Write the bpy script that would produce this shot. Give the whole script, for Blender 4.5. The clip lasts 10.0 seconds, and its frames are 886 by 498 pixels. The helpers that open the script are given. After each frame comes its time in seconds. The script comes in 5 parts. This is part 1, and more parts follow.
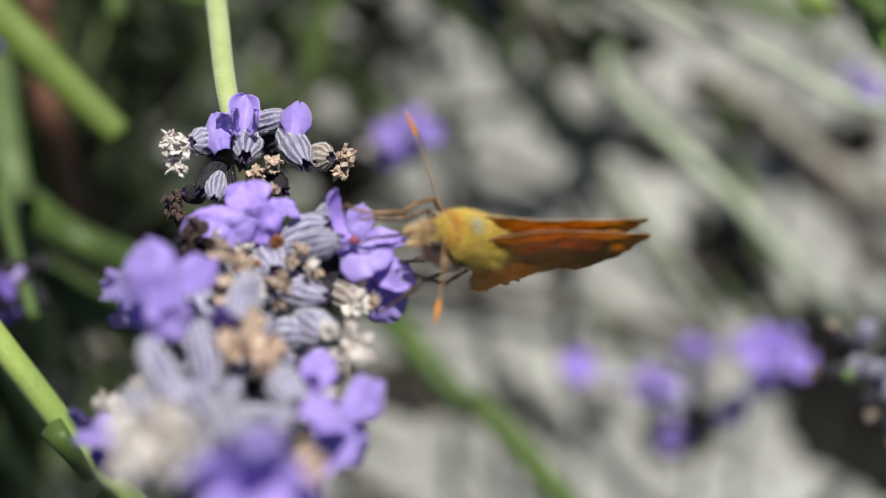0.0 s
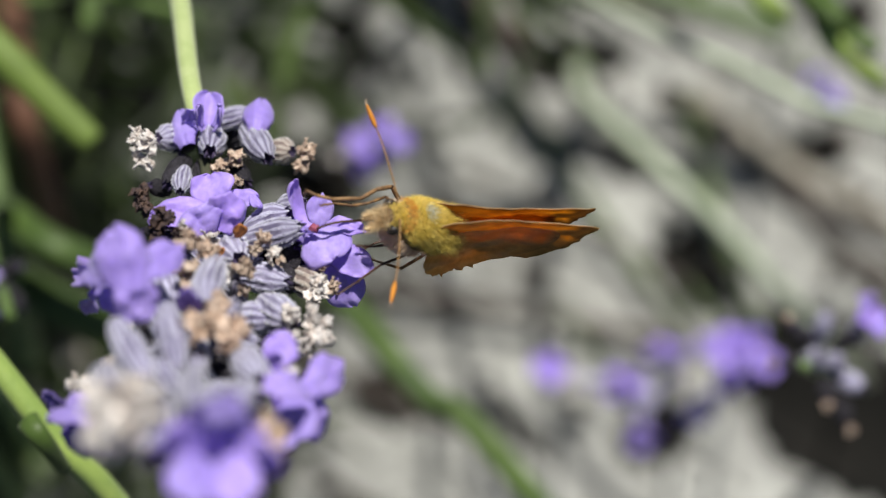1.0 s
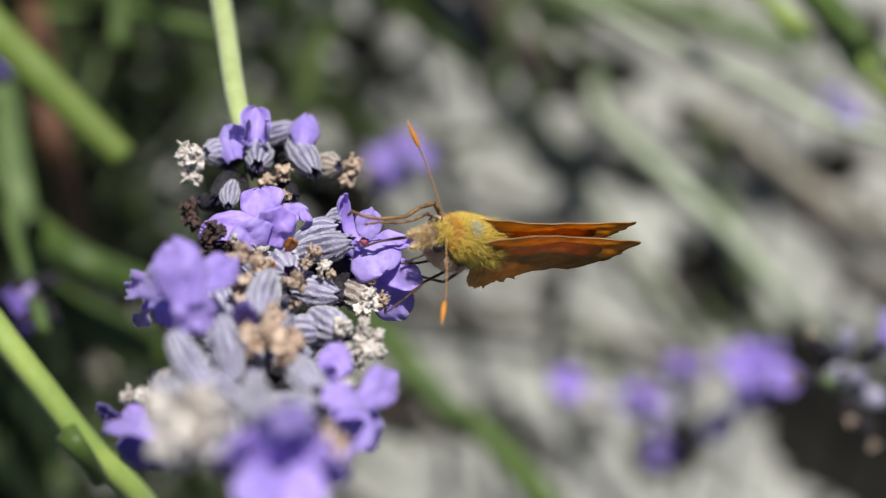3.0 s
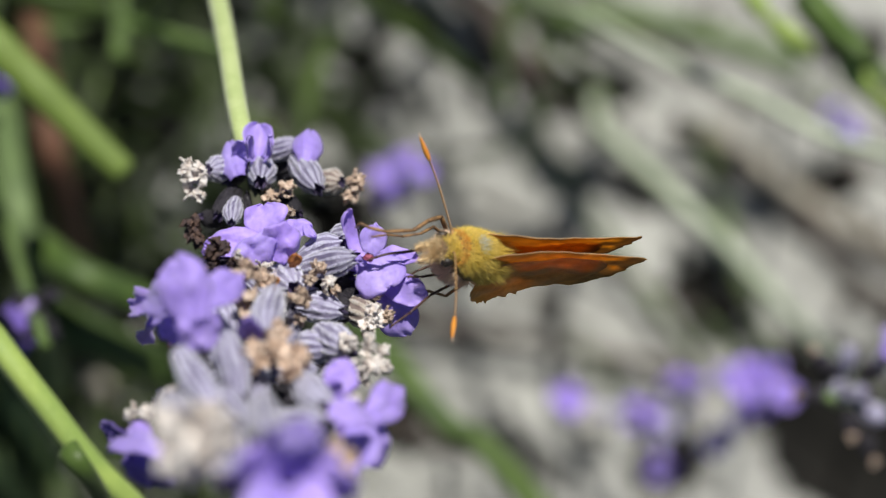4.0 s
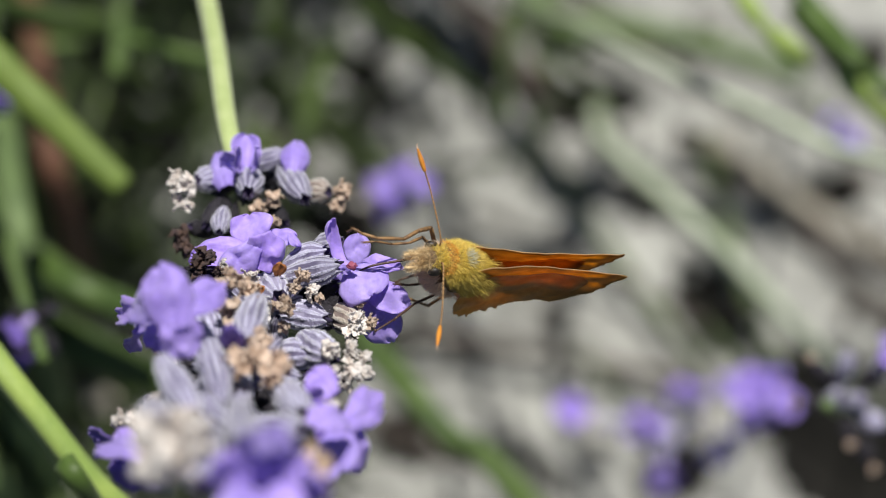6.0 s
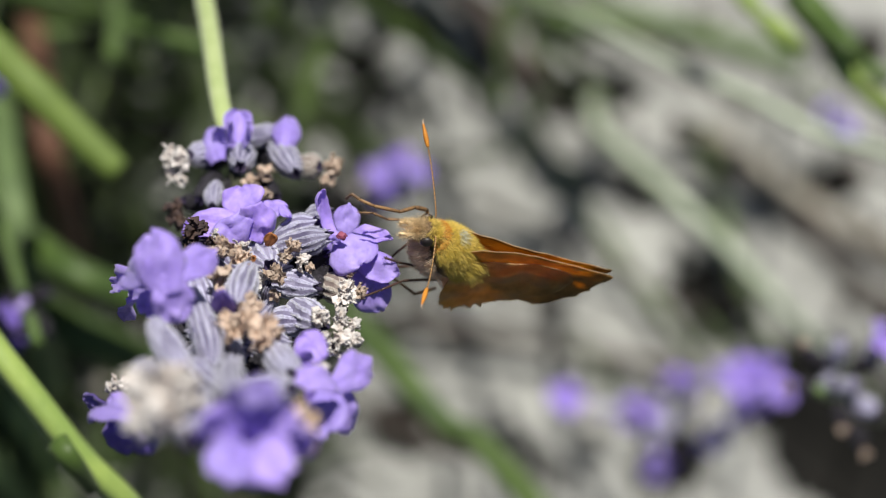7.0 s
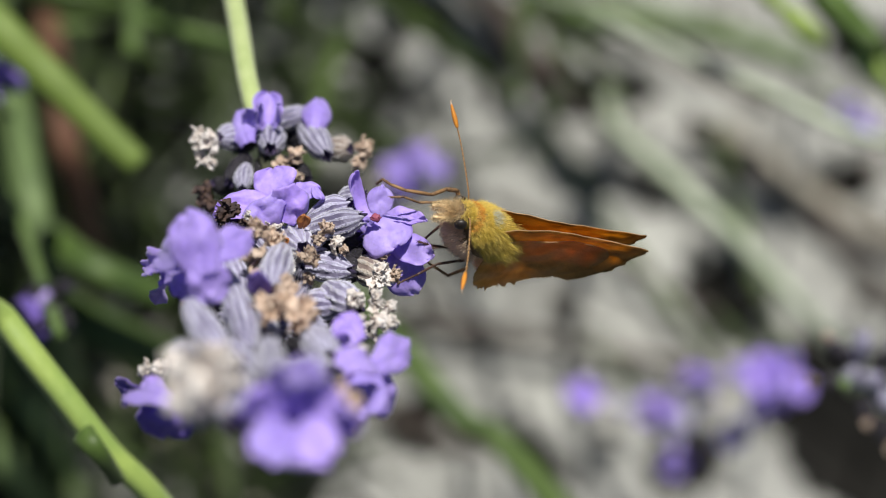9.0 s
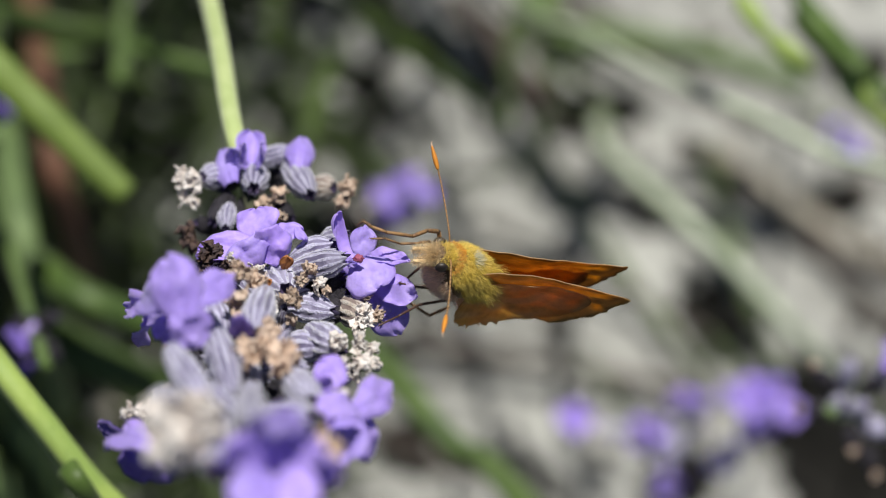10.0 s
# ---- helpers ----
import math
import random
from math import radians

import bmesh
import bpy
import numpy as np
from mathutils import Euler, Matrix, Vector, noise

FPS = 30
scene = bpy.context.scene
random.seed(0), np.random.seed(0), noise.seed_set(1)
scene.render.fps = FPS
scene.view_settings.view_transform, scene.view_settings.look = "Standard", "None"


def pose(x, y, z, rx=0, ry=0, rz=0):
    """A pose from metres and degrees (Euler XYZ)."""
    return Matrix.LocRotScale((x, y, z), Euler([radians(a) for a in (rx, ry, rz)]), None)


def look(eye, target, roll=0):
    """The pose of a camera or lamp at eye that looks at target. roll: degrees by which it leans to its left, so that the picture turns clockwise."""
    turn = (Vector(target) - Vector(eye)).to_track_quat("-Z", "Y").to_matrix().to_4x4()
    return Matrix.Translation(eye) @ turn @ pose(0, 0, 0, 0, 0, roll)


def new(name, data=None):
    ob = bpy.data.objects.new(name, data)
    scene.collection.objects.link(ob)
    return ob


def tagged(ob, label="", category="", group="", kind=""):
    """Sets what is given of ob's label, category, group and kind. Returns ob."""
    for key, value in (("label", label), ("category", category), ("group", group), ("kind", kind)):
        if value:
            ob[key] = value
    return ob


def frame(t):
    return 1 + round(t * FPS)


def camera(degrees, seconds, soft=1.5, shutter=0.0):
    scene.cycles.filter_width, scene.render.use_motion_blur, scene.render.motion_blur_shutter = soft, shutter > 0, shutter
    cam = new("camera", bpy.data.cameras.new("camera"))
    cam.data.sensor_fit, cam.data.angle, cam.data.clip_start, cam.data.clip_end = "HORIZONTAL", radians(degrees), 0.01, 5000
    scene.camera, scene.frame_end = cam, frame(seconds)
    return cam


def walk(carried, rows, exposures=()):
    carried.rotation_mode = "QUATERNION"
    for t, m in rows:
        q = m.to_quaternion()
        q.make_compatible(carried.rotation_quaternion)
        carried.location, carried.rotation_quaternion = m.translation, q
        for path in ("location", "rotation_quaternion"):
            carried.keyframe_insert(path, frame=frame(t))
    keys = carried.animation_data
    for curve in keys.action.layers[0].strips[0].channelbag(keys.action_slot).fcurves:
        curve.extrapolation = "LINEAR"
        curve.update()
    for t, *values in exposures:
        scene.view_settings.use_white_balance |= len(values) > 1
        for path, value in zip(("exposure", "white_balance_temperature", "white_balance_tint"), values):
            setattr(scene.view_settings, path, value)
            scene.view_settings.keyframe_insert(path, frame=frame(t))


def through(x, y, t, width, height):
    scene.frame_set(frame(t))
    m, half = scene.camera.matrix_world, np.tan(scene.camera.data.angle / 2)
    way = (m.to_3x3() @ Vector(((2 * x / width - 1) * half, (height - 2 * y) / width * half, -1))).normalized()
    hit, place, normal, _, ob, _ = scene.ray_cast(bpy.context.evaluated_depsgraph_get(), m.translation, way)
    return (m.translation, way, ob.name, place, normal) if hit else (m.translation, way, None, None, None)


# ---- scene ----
MM = 0.001
RIG = pose(0, 0, 0.30, 25, 0, 0)   # frame of the flower spike: x across, y up the slope, z out of the plant; 0.30 m over the soil
cam = camera(16.0, 10.0, soft=1.1)
cam.data.dof.use_dof = True
cam.data.dof.focus_distance = 0.2538
cam.data.dof.aperture_fstop = 21.0
cam.data.dof.aperture_blades = 7
walk(cam, [
        (0, pose(0.00169, -0.10036, 0.51885, 23.945, 0.040, 0.597)),
        (0.5, pose(0.00269, -0.10289, 0.52207, 23.938, -0.269, 0.819)),
        (1, pose(0.00414, -0.10654, 0.52570, 24.427, 0.151, -0.155)),
        (1.5, pose(0.00481, -0.10721, 0.52972, 24.536, 0.310, -0.073)),
        (2, pose(0.00314, -0.10773, 0.52936, 24.674, 0.372, -0.325)),
        (2.5, pose(0.00132, -0.10804, 0.52920, 24.642, 0.165, -0.084)),
        (4, pose(0.00052, -0.10762, 0.52897, 24.935, -0.042, 0.066)),
        (4.5, pose(-0.00000, -0.10718, 0.52984, 25.000, -0.000, 0.000)),
        (5, pose(0.00037, -0.10853, 0.52872, 25.008, 0.092, -0.376)),
        (5.5, pose(0.00226, -0.10819, 0.52939, 25.048, 0.407, -0.471)),
        (5.7, pose(0.00233, -0.10823, 0.52956, 25.238, 0.385, -0.365)),
        (6.8, pose(0.00273, -0.10946, 0.52913, 25.050, 0.541, -0.168)),
        (7, pose(0.00301, -0.10995, 0.52982, 25.153, 0.335, -0.131)),
        (7.5, pose(0.00385, -0.10995, 0.53016, 25.176, 0.357, -0.280)),
        (8, pose(0.00354, -0.10757, 0.53030, 25.090, 0.351, -0.230)),
        (8.5, pose(0.00144, -0.10954, 0.52883, 25.193, 0.387, -0.066)),
        (9, pose(0.00069, -0.11066, 0.52796, 25.273, 0.366, -0.148)),
        (9.5, pose(0.00160, -0.10885, 0.52966, 25.237, 0.476, -0.113)),
        (10, pose(0.00244, -0.10909, 0.52929, 25.464, 0.498, -0.324)),
    ], exposures=[(0, 0.34), (10, 0.34)])

# ---- world and sun ----
SUN_WAY = Vector((0.08, 0.26, 0.95)).normalized()
world = bpy.data.worlds.new("sky")
scene.world = world
world.use_nodes = True
wt = world.node_tree
sky = wt.nodes.new("ShaderNodeTexSky")
sky.sky_type = "NISHITA"
sky.sun_disc = False
sky.sun_elevation = math.asin(SUN_WAY.z)
sky.sun_rotation = math.atan2(SUN_WAY.x, SUN_WAY.y)
wt.links.new(sky.outputs[0], wt.nodes["Background"].inputs[0])
wt.nodes["Background"].inputs[1].default_value = 0.040
sun = new("sun", bpy.data.lights.new("sun", "SUN"))
sun.data.energy, sun.data.angle, sun.data.color = 4.5, radians(0.53), (1.0, 0.975, 0.895)
sun.matrix_world = look(SUN_WAY * 3, (0, 0, 0))


# ---- materials ----
def material(name, colour, other=None, rough=0.6, scale=600.0, fine=4000.0, vary=0.15, bump=0.15, glow_through=0.0, sheen=0.0, spec=0.4, hue=0.0, island=False, through_colour=None):
    """Two colours mixed by noise at two sizes, a little different on each object, with fine relief; thin things let light through."""
    m = bpy.data.materials.new(name)
    m.use_nodes = True
    nt = m.node_tree
    bsdf = nt.nodes["Principled BSDF"]
    co = nt.nodes.new("ShaderNodeTexCoord")
    big = nt.nodes.new("ShaderNodeTexNoise")
    big.inputs["Scale"].default_value, big.inputs["Detail"].default_value = scale, 4.0
    small = nt.nodes.new("ShaderNodeTexNoise")
    small.inputs["Scale"].default_value, small.inputs["Detail"].default_value = fine, 3.0
    nt.links.new(co.outputs["Object"], big.inputs["Vector"])
    nt.links.new(co.outputs["Object"], small.inputs["Vector"])
    ramp = nt.nodes.new("ShaderNodeMapRange")
    ramp.inputs["From Min"].default_value, ramp.inputs["From Max"].default_value = 0.35, 0.65
    nt.links.new(big.outputs["Fac"], ramp.inputs["Value"])
    mix = nt.nodes.new("ShaderNodeMix")
    mix.data_type = "RGBA"
    mix.inputs["A"].default_value = (*colour, 1)
    mix.inputs["B"].default_value = (*(other or colour), 1)
    nt.links.new(ramp.outputs["Result"], mix.inputs["Factor"])
    if island:
        source = nt.nodes.new("ShaderNodeNewGeometry").outputs["Random Per Island"]
    else:
        source = nt.nodes.new("ShaderNodeObjectInfo").outputs["Random"]
    each = nt.nodes.new("ShaderNodeMapRange")
    each.inputs["To Min"].default_value, each.inputs["To Max"].default_value = 1 - vary, 1 + vary
    nt.links.new(source, each.inputs["Value"])
    grain = nt.nodes.new("ShaderNodeMapRange")
    grain.inputs["To Min"].default_value, grain.inputs["To Max"].default_value = 0.8, 1.2
    nt.links.new(small.outputs["Fac"], grain.inputs["Value"])
    both = nt.nodes.new("ShaderNodeMath")
    both.operation = "MULTIPLY"
    nt.links.new(each.outputs["Result"], both.inputs[0])
    nt.links.new(grain.outputs["Result"], both.inputs[1])
    hsv = nt.nodes.new("ShaderNodeHueSaturation")
    nt.links.new(mix.outputs["Result"], hsv.inputs["Color"])
    nt.links.new(both.outputs[0], hsv.inputs["Value"])
    if hue:
        turn = nt.nodes.new("ShaderNodeMapRange")
        turn.inputs["To Min"].default_value, turn.inputs["To Max"].default_value = 0.5 - hue, 0.5 + hue
        nt.links.new(source, turn.inputs["Value"])
        nt.links.new(turn.outputs["Result"], hsv.inputs["Hue"])
    nt.links.new(hsv.outputs["Color"], bsdf.inputs["Base Color"])
    bsdf.inputs["Roughness"].default_value = rough
    bsdf.inputs["Specular IOR Level"].default_value = spec
    bsdf.inputs["Sheen Weight"].default_value = sheen
    bsdf.inputs["Sheen Roughness"].default_value = 0.5
    if bump:
        bp = nt.nodes.new("ShaderNodeBump")
        bp.inputs["Strength"].default_value, bp.inputs["Distance"].default_value = bump, 0.0003
        nt.links.new(small.outputs["Fac"], bp.inputs["Height"])
        nt.links.new(bp.outputs["Normal"], bsdf.inputs["Normal"])
    if glow_through:
        tr = nt.nodes.new("ShaderNodeBsdfTranslucent")
        ms = nt.nodes.new("ShaderNodeMixShader")
        ms.inputs["Fac"].default_value = glow_through
        if through_colour:
            tr.inputs["Color"].default_value = (*through_colour, 1)
        else:
            nt.links.new(hsv.outputs["Color"], tr.inputs["Color"])
        nt.links.new(bsdf.outputs[0], ms.inputs[1])
        nt.links.new(tr.outputs[0], ms.inputs[2])
        nt.links.new(ms.outputs[0], nt.nodes["Material Output"].inputs["Surface"])
    return m


PETAL = material("petal_violet", (0.45, 0.32, 0.84), (0.57, 0.44, 0.92), 0.5, 350, 2500, 0.08, 0.25, 0.40, 0.25, hue=0.006)
# violet darkened for lobes turned under and flowers in shade
PETAL_DEEP_SHADE = material("petal_deep_shaded_violet", (0.18, 0.11, 0.46), (0.24, 0.16, 0.56), 0.55, 350, 2500, 0.1, 0.12, 0.3, 0.2)
THROAT = material("throat_red", (0.30, 0.07, 0.12), (0.22, 0.06, 0.18), 0.6)
RIB = material("calyx_rib", (0.57, 0.56, 0.72), (0.32, 0.295, 0.46), 0.75, 900, 6000, 0.15, 0.8, 0.05, 0.5)
# near-black calyx colour with the shade between whorls in it
CALYX_SHADE = material("calyx_shaded", (0.014, 0.013, 0.016), (0.04, 0.036, 0.045), 0.85, 900, 6000, 0.3, 0.8, 0.0, 0.0, spec=0.2)
DRY_CALYX = material("calyx_dry", (0.68, 0.62, 0.56), (0.50, 0.42, 0.36), 0.8, 900, 6000, 0.15, 0.8, 0.1, 0.3)
TAN_GROOVE = material("calyx_dry_groove", (0.30, 0.24, 0.22), (0.20, 0.15, 0.14), 0.8, 900, 6000, 0.15, 0.5)
# stem green darkened for the shade inside the spike
AXIS = material("axis_shaded_green", (0.035, 0.04, 0.022), (0.06, 0.06, 0.035), 0.8)
GROOVE = material("calyx_groove", (0.10, 0.085, 0.16), (0.28, 0.26, 0.37), 0.7, 500, 5000, 0.2, 0.4, 0.0, 0.3)
FUZZ = material("calyx_fuzz", (0.70, 0.69, 0.72), (0.60, 0.60, 0.64), 0.7, bump=0.0, glow_through=0.3)
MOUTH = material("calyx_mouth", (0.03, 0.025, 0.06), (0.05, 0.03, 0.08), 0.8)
DRY = material("withered_tan", (0.74, 0.60, 0.50), (0.54, 0.39, 0.29), 0.85, 1100, 2600, 0.2, 1.0, 0.3)
DRY_PALE = material("withered_pale", (0.90, 0.86, 0.84), (0.78, 0.69, 0.63), 0.85, 1100, 2600, 0.12, 1.0, 0.3)
DRY_DARK = material("withered_dark", (0.05, 0.035, 0.04), (0.12, 0.07, 0.05), 0.8, 900, 5000, 0.2, 0.5)
BRACT = material("bract_amber", (0.50, 0.20, 0.06), (0.36, 0.14, 0.05), 0.6, 700, 4000, 0.2, 0.3, 0.25)
STEM = material("stem_green", (0.29, 0.38, 0.085), (0.21, 0.30, 0.065), 0.55, 300, 3000, 0.1, 0.25, 0.0, 0.25)
STEM_MAIN = material("stem_grey_green", (0.42, 0.49, 0.21), (0.32, 0.40, 0.14), 0.6, 300, 3000, 0.05, 0.3, 0.0, 0.3)
# brighter copy of the leaf green, sunlight put into the colour
LEAF_LIT = material("leaf_lit_yellow_green", (0.18, 0.255, 0.048), (0.13, 0.195, 0.036), 0.55, 200, 2000, 0.1, 0.2, 0.25, 0.1)
STEM_PALE = material("stem_pale_green", (0.46, 0.51, 0.38), (0.38, 0.43, 0.31), 0.6, 200, 2000, 0.1, 0.2)
SPRIG = material("sprig_green", (0.13, 0.19, 0.065), (0.08, 0.12, 0.045), 0.6, 200, 2000, 0.1, 0.2)
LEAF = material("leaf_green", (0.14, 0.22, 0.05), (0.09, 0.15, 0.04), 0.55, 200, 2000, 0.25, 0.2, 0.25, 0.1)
# darker copy: half shade in the colour, also a dark green stem
LEAF_DEEP_SHADED = material("leaf_deep_shaded_green", (0.075, 0.125, 0.022), (0.045, 0.08, 0.016), 0.5, 200, 2000, 0.2, 0.2, 0.2, 0.1)
# grey-green with the bush's deep shade put into the colour
LEAF_GREY_SHADE = material("leaf_grey_green_shaded", (0.072, 0.118, 0.017), (0.014, 0.022, 0.006), 0.65, 200, 2000, 0.5, 0.2, 0.15, 0.2, island=True)
TWIG = material("twig_brown", (0.16, 0.07, 0.04), (0.09, 0.05, 0.03), 0.75, 200, 2000, 0.2, 0.4)
STRAW = material("straw_grey", (0.40, 0.37, 0.31), (0.28, 0.25, 0.20), 0.8, 120, 900, 0.2, 0.3, island=True)
# bark colour, also for strips that stand in for stem shadows
TWIG_AND_SHADOW = material("bark_and_shadow", (0.045, 0.038, 0.032), (0.08, 0.06, 0.05), 0.85, 120, 900, 0.2, 0.4, island=True)
# near-black, so that bare gaps in the gravel read as shadow
SOIL = material("soil_shade_dark", (0.009, 0.009, 0.0085), (0.017, 0.016, 0.0145), 1.0, 60, 700, 0.0, 0.8, spec=0.05)
STONE = material("gravel_grey", (0.365, 0.363, 0.342), (0.25, 0.248, 0.234), 0.85, 45, 900, 0.14, 0.5, island=True, hue=0.01)


# ---- shapes ----
def ease(a, b, v):
    k = min(1.0, max(0.0, (v - a) / (b - a)))
    return k * k * (3 - 2 * k)


def spline(points, steps=6):
    """A smooth line through the points."""
    ps = [Vector(p) for p in points]
    ps = [ps[0] * 2 - ps[1]] + ps + [ps[-1] * 2 - ps[-2]]
    line = []
    for i in range(1, len(ps) - 2):
        a, b, c, d = ps[i - 1:i + 3]
        for k in range(steps):
            t = k / steps
            line.append(0.5 * ((2 * b) + (c - a) * t + (2 * a - 5 * b + 4 * c - d) * t * t + (3 * b - a - 3 * c + d) * t ** 3))
    line.append(ps[-2])
    return line


def sweep(bm, line, radius, sides=8, flat=1.0, square=0.0):
    """A closed tube along a line; radius(k) for k from 0 to 1; flat squashes it; square gives it four rounded corners."""
    n, rings = len(line), []
    side = None
    for i, p in enumerate(line):
        way = (line[min(i + 1, n - 1)] - line[max(i - 1, 0)]).normalized()
        if side is None:
            side = way.orthogonal().normalized()
        side = (side - way * side.dot(way)).normalized()
        up = way.cross(side)
        r = radius(i / (n - 1))
        ring = []
        for k in range(sides):
            a = 2 * math.pi * k / sides
            q = r * (1 + square * math.cos(4 * a))
            ring.append(bm.verts.new(p + side * (q * math.cos(a)) + up * (q * flat * math.sin(a))))
        rings.append(ring)
    for a, b in zip(rings, rings[1:]):
        for k in range(sides):
            bm.faces.new((a[k], a[(k + 1) % sides], b[(k + 1) % sides], b[k]))
    bm.faces.new(rings[0][::-1])
    bm.faces.new(rings[-1])
    return rings


def blob(bm, centre, size, detail=2, rough=0.0, freq=1.0, seed=0.0, turn=None):
    """A rounded lump in mm, roughened by noise."""
    made = bmesh.ops.create_icosphere(bm, subdivisions=detail, radius=1.0)["verts"]
    for v in made:
        d = v.co.normalized()
        k = 1 + rough * noise.noise(d * freq + Vector((seed, seed * 1.7, 0)))
        q = Vector((d.x * size[0] * k, d.y * size[1] * k, d.z * size[2] * k))
        v.co = (turn @ q if turn else q) + Vector(centre)
    return made


def mesh_of(name, bm, *mats, smooth=True):
    """A mesh from a bmesh that was built in millimetres."""
    bmesh.ops.recalc_face_normals(bm, faces=bm.faces)
    bm.transform(Matrix.Scale(MM, 4))
    me = bpy.data.meshes.new(name)
    bm.to_mesh(me)
    bm.free()
    for m in mats:
        me.materials.append(m)
    if smooth:
        me.polygons.foreach_set("use_smooth", [True] * len(me.polygons))
    return me


def piece(name, me, parent, m=None, label=""):
    """An object on a shared mesh under a thing or a part; its place is in millimetres."""
    ob = new(name, me)
    ob.parent = parent
    if m is not None:
        place, turn, size = m.decompose()
        ob.matrix_basis = Matrix.LocRotScale(place * MM, turn, size)
    return tagged(ob, label)


def part(name, bm, mat, parent, label="", m=None):
    return piece(name, mesh_of(name, bm, *(mat if isinstance(mat, (list, tuple)) else (mat,))), parent, m, label)


def thing(name, m, label, category, group=""):
    ob = new(name)
    ob.empty_display_size = 0.005
    ob.matrix_basis = m
    return tagged(ob, label, category, group)


def rig(x, y, z):
    """The pose of a thing at a place of the spike's frame, in millimetres."""
    return RIG @ Matrix.Translation((x * MM, y * MM, z * MM))


def aim(place, way, spin=0.0, size=1.0):
    """A pose in millimetres whose z axis goes along way."""
    q = Vector(way).to_track_quat("Z", "Y").to_matrix().to_4x4()
    return Matrix.Translation(place) @ q @ Matrix.Rotation(radians(spin), 4, "Z") @ Matrix.Scale(size, 4)


# ---- lavender ----
def calyx_mesh(length, girth, seed, rib=None, groove=None, wool=1100):
    """A ribbed, woolly, slightly bent tube, closed at the foot, with a dark toothed mouth."""
    bm = bmesh.new()
    ribs, per, rows = 11, 4, 20
    cols = ribs * per
    rings = []
    for i in range(rows + 1):
        t = i / rows
        r = girth * (0.36 + 0.64 * math.sin(math.pi * min(1, 0.10 + 0.68 * t)) ** 0.8) * (1 - 0.42 * ease(0.72, 1, t))
        swell = math.sin(math.pi * min(1, t * 1.05 + 0.06))
        ring = []
        for k in range(cols):
            a = 2 * math.pi * k / cols
            a += swell * (0.16 * noise.noise(Vector((math.cos(a) * 2.2, math.sin(a) * 2.2, t * 5 + seed))) + 0.07 * noise.noise(Vector((math.cos(a) * 5, math.sin(a) * 5, t * 13 + seed))))
            ridge = 1 + 0.095 * math.cos(2 * math.pi * k / per) * swell
            wob = 1 + 0.09 * noise.noise(Vector((math.cos(a) * 1.3, math.sin(a) * 1.3, t * 2 + seed))) + 0.03 * noise.noise(Vector((k * 1.7, t * 14, seed)))
            tooth = 0.25 * math.cos(2 * math.pi * k / cols * 5 + seed) if i == rows else 0
            bend = 0.55 * (t - 0.5) ** 2
            ring.append(bm.verts.new((r * ridge * wob * math.cos(a) - bend, r * ridge * wob * math.sin(a), length * t + tooth)))
        rings.append(ring)
    for a, b in zip(rings, rings[1:]):
        for k in range(cols):
            n = (k + 1) % cols
            f = bm.faces.new((a[k], a[n], b[n], b[k]))
            f.material_index = 0 if k % per in (0, per - 1) else 1
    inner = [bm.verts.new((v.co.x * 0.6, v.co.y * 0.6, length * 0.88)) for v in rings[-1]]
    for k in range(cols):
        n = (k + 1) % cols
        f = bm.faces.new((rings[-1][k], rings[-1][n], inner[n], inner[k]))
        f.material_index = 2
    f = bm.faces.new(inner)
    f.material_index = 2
    bm.faces.new(rings[0][::-1])
    rng = random.Random(int(seed * 10))
    for _ in range(wool):
        k, t = per * rng.randrange(ribs), rng.uniform(0.05, 0.97)
        a, b = rings[int(t * rows)][k].co, rings[min(rows, int(t * rows) + 1)][k].co
        p = a.lerp(b, (t * rows) % 1)
        out = (Vector((p.x, p.y, 0)).normalized() + Vector((rng.gauss(0, 0.7), rng.gauss(0, 0.7), 0.3 + rng.gauss(0, 0.7)))).normalized()
        side = out.orthogonal().normalized() * 0.02
        f = bm.faces.new((bm.verts.new(p - side), bm.verts.new(p + side), bm.verts.new(p + out * rng.uniform(0.06, 0.2))))
        f.material_index = 3
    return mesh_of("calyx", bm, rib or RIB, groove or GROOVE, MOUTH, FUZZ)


def sheet(bm, grid, thick):
    """A thin closed sheet over a grid of points, with a rounded-off hem."""
    nu, nv = len(grid), len(grid[0])
    both = ([], [])
    for i in range(nu):
        rows = ([], [])
        for j in range(nv):
            along = grid[min(i + 1, nu - 1)][j] - grid[max(i - 1, 0)][j]
            across = grid[i][min(j + 1, nv - 1)] - grid[i][max(j - 1, 0)]
            n = along.cross(across)
            n = n.normalized() if n.length > 1e-9 else Vector((0, 0, 1))
            hem = 0.35 if i == nu - 1 or j in (0, nv - 1) else 1.0
            for row, k in zip(rows, (0.5, -0.5)):
                row.append(bm.verts.new(grid[i][j] + n * (k * thick * hem)))
        both[0].append(rows[0])
        both[1].append(rows[1])
    for face in both:
        for p, q in zip(face, face[1:]):
            for j in range(nv - 1):
                bm.faces.new((p[j], p[j + 1], q[j + 1], q[j]))
    rim = [(0, j) for j in range(nv)] + [(i, nv - 1) for i in range(1, nu)] + [(nu - 1, j) for j in range(nv - 2, -1, -1)] + [(i, 0) for i in range(nu - 2, 0, -1)]
    for (i, j), (k, m) in zip(rim, rim[1:] + rim[:1]):
        bm.faces.new((both[0][i][j], both[0][k][m], both[1][k][m], both[1][i][j]))


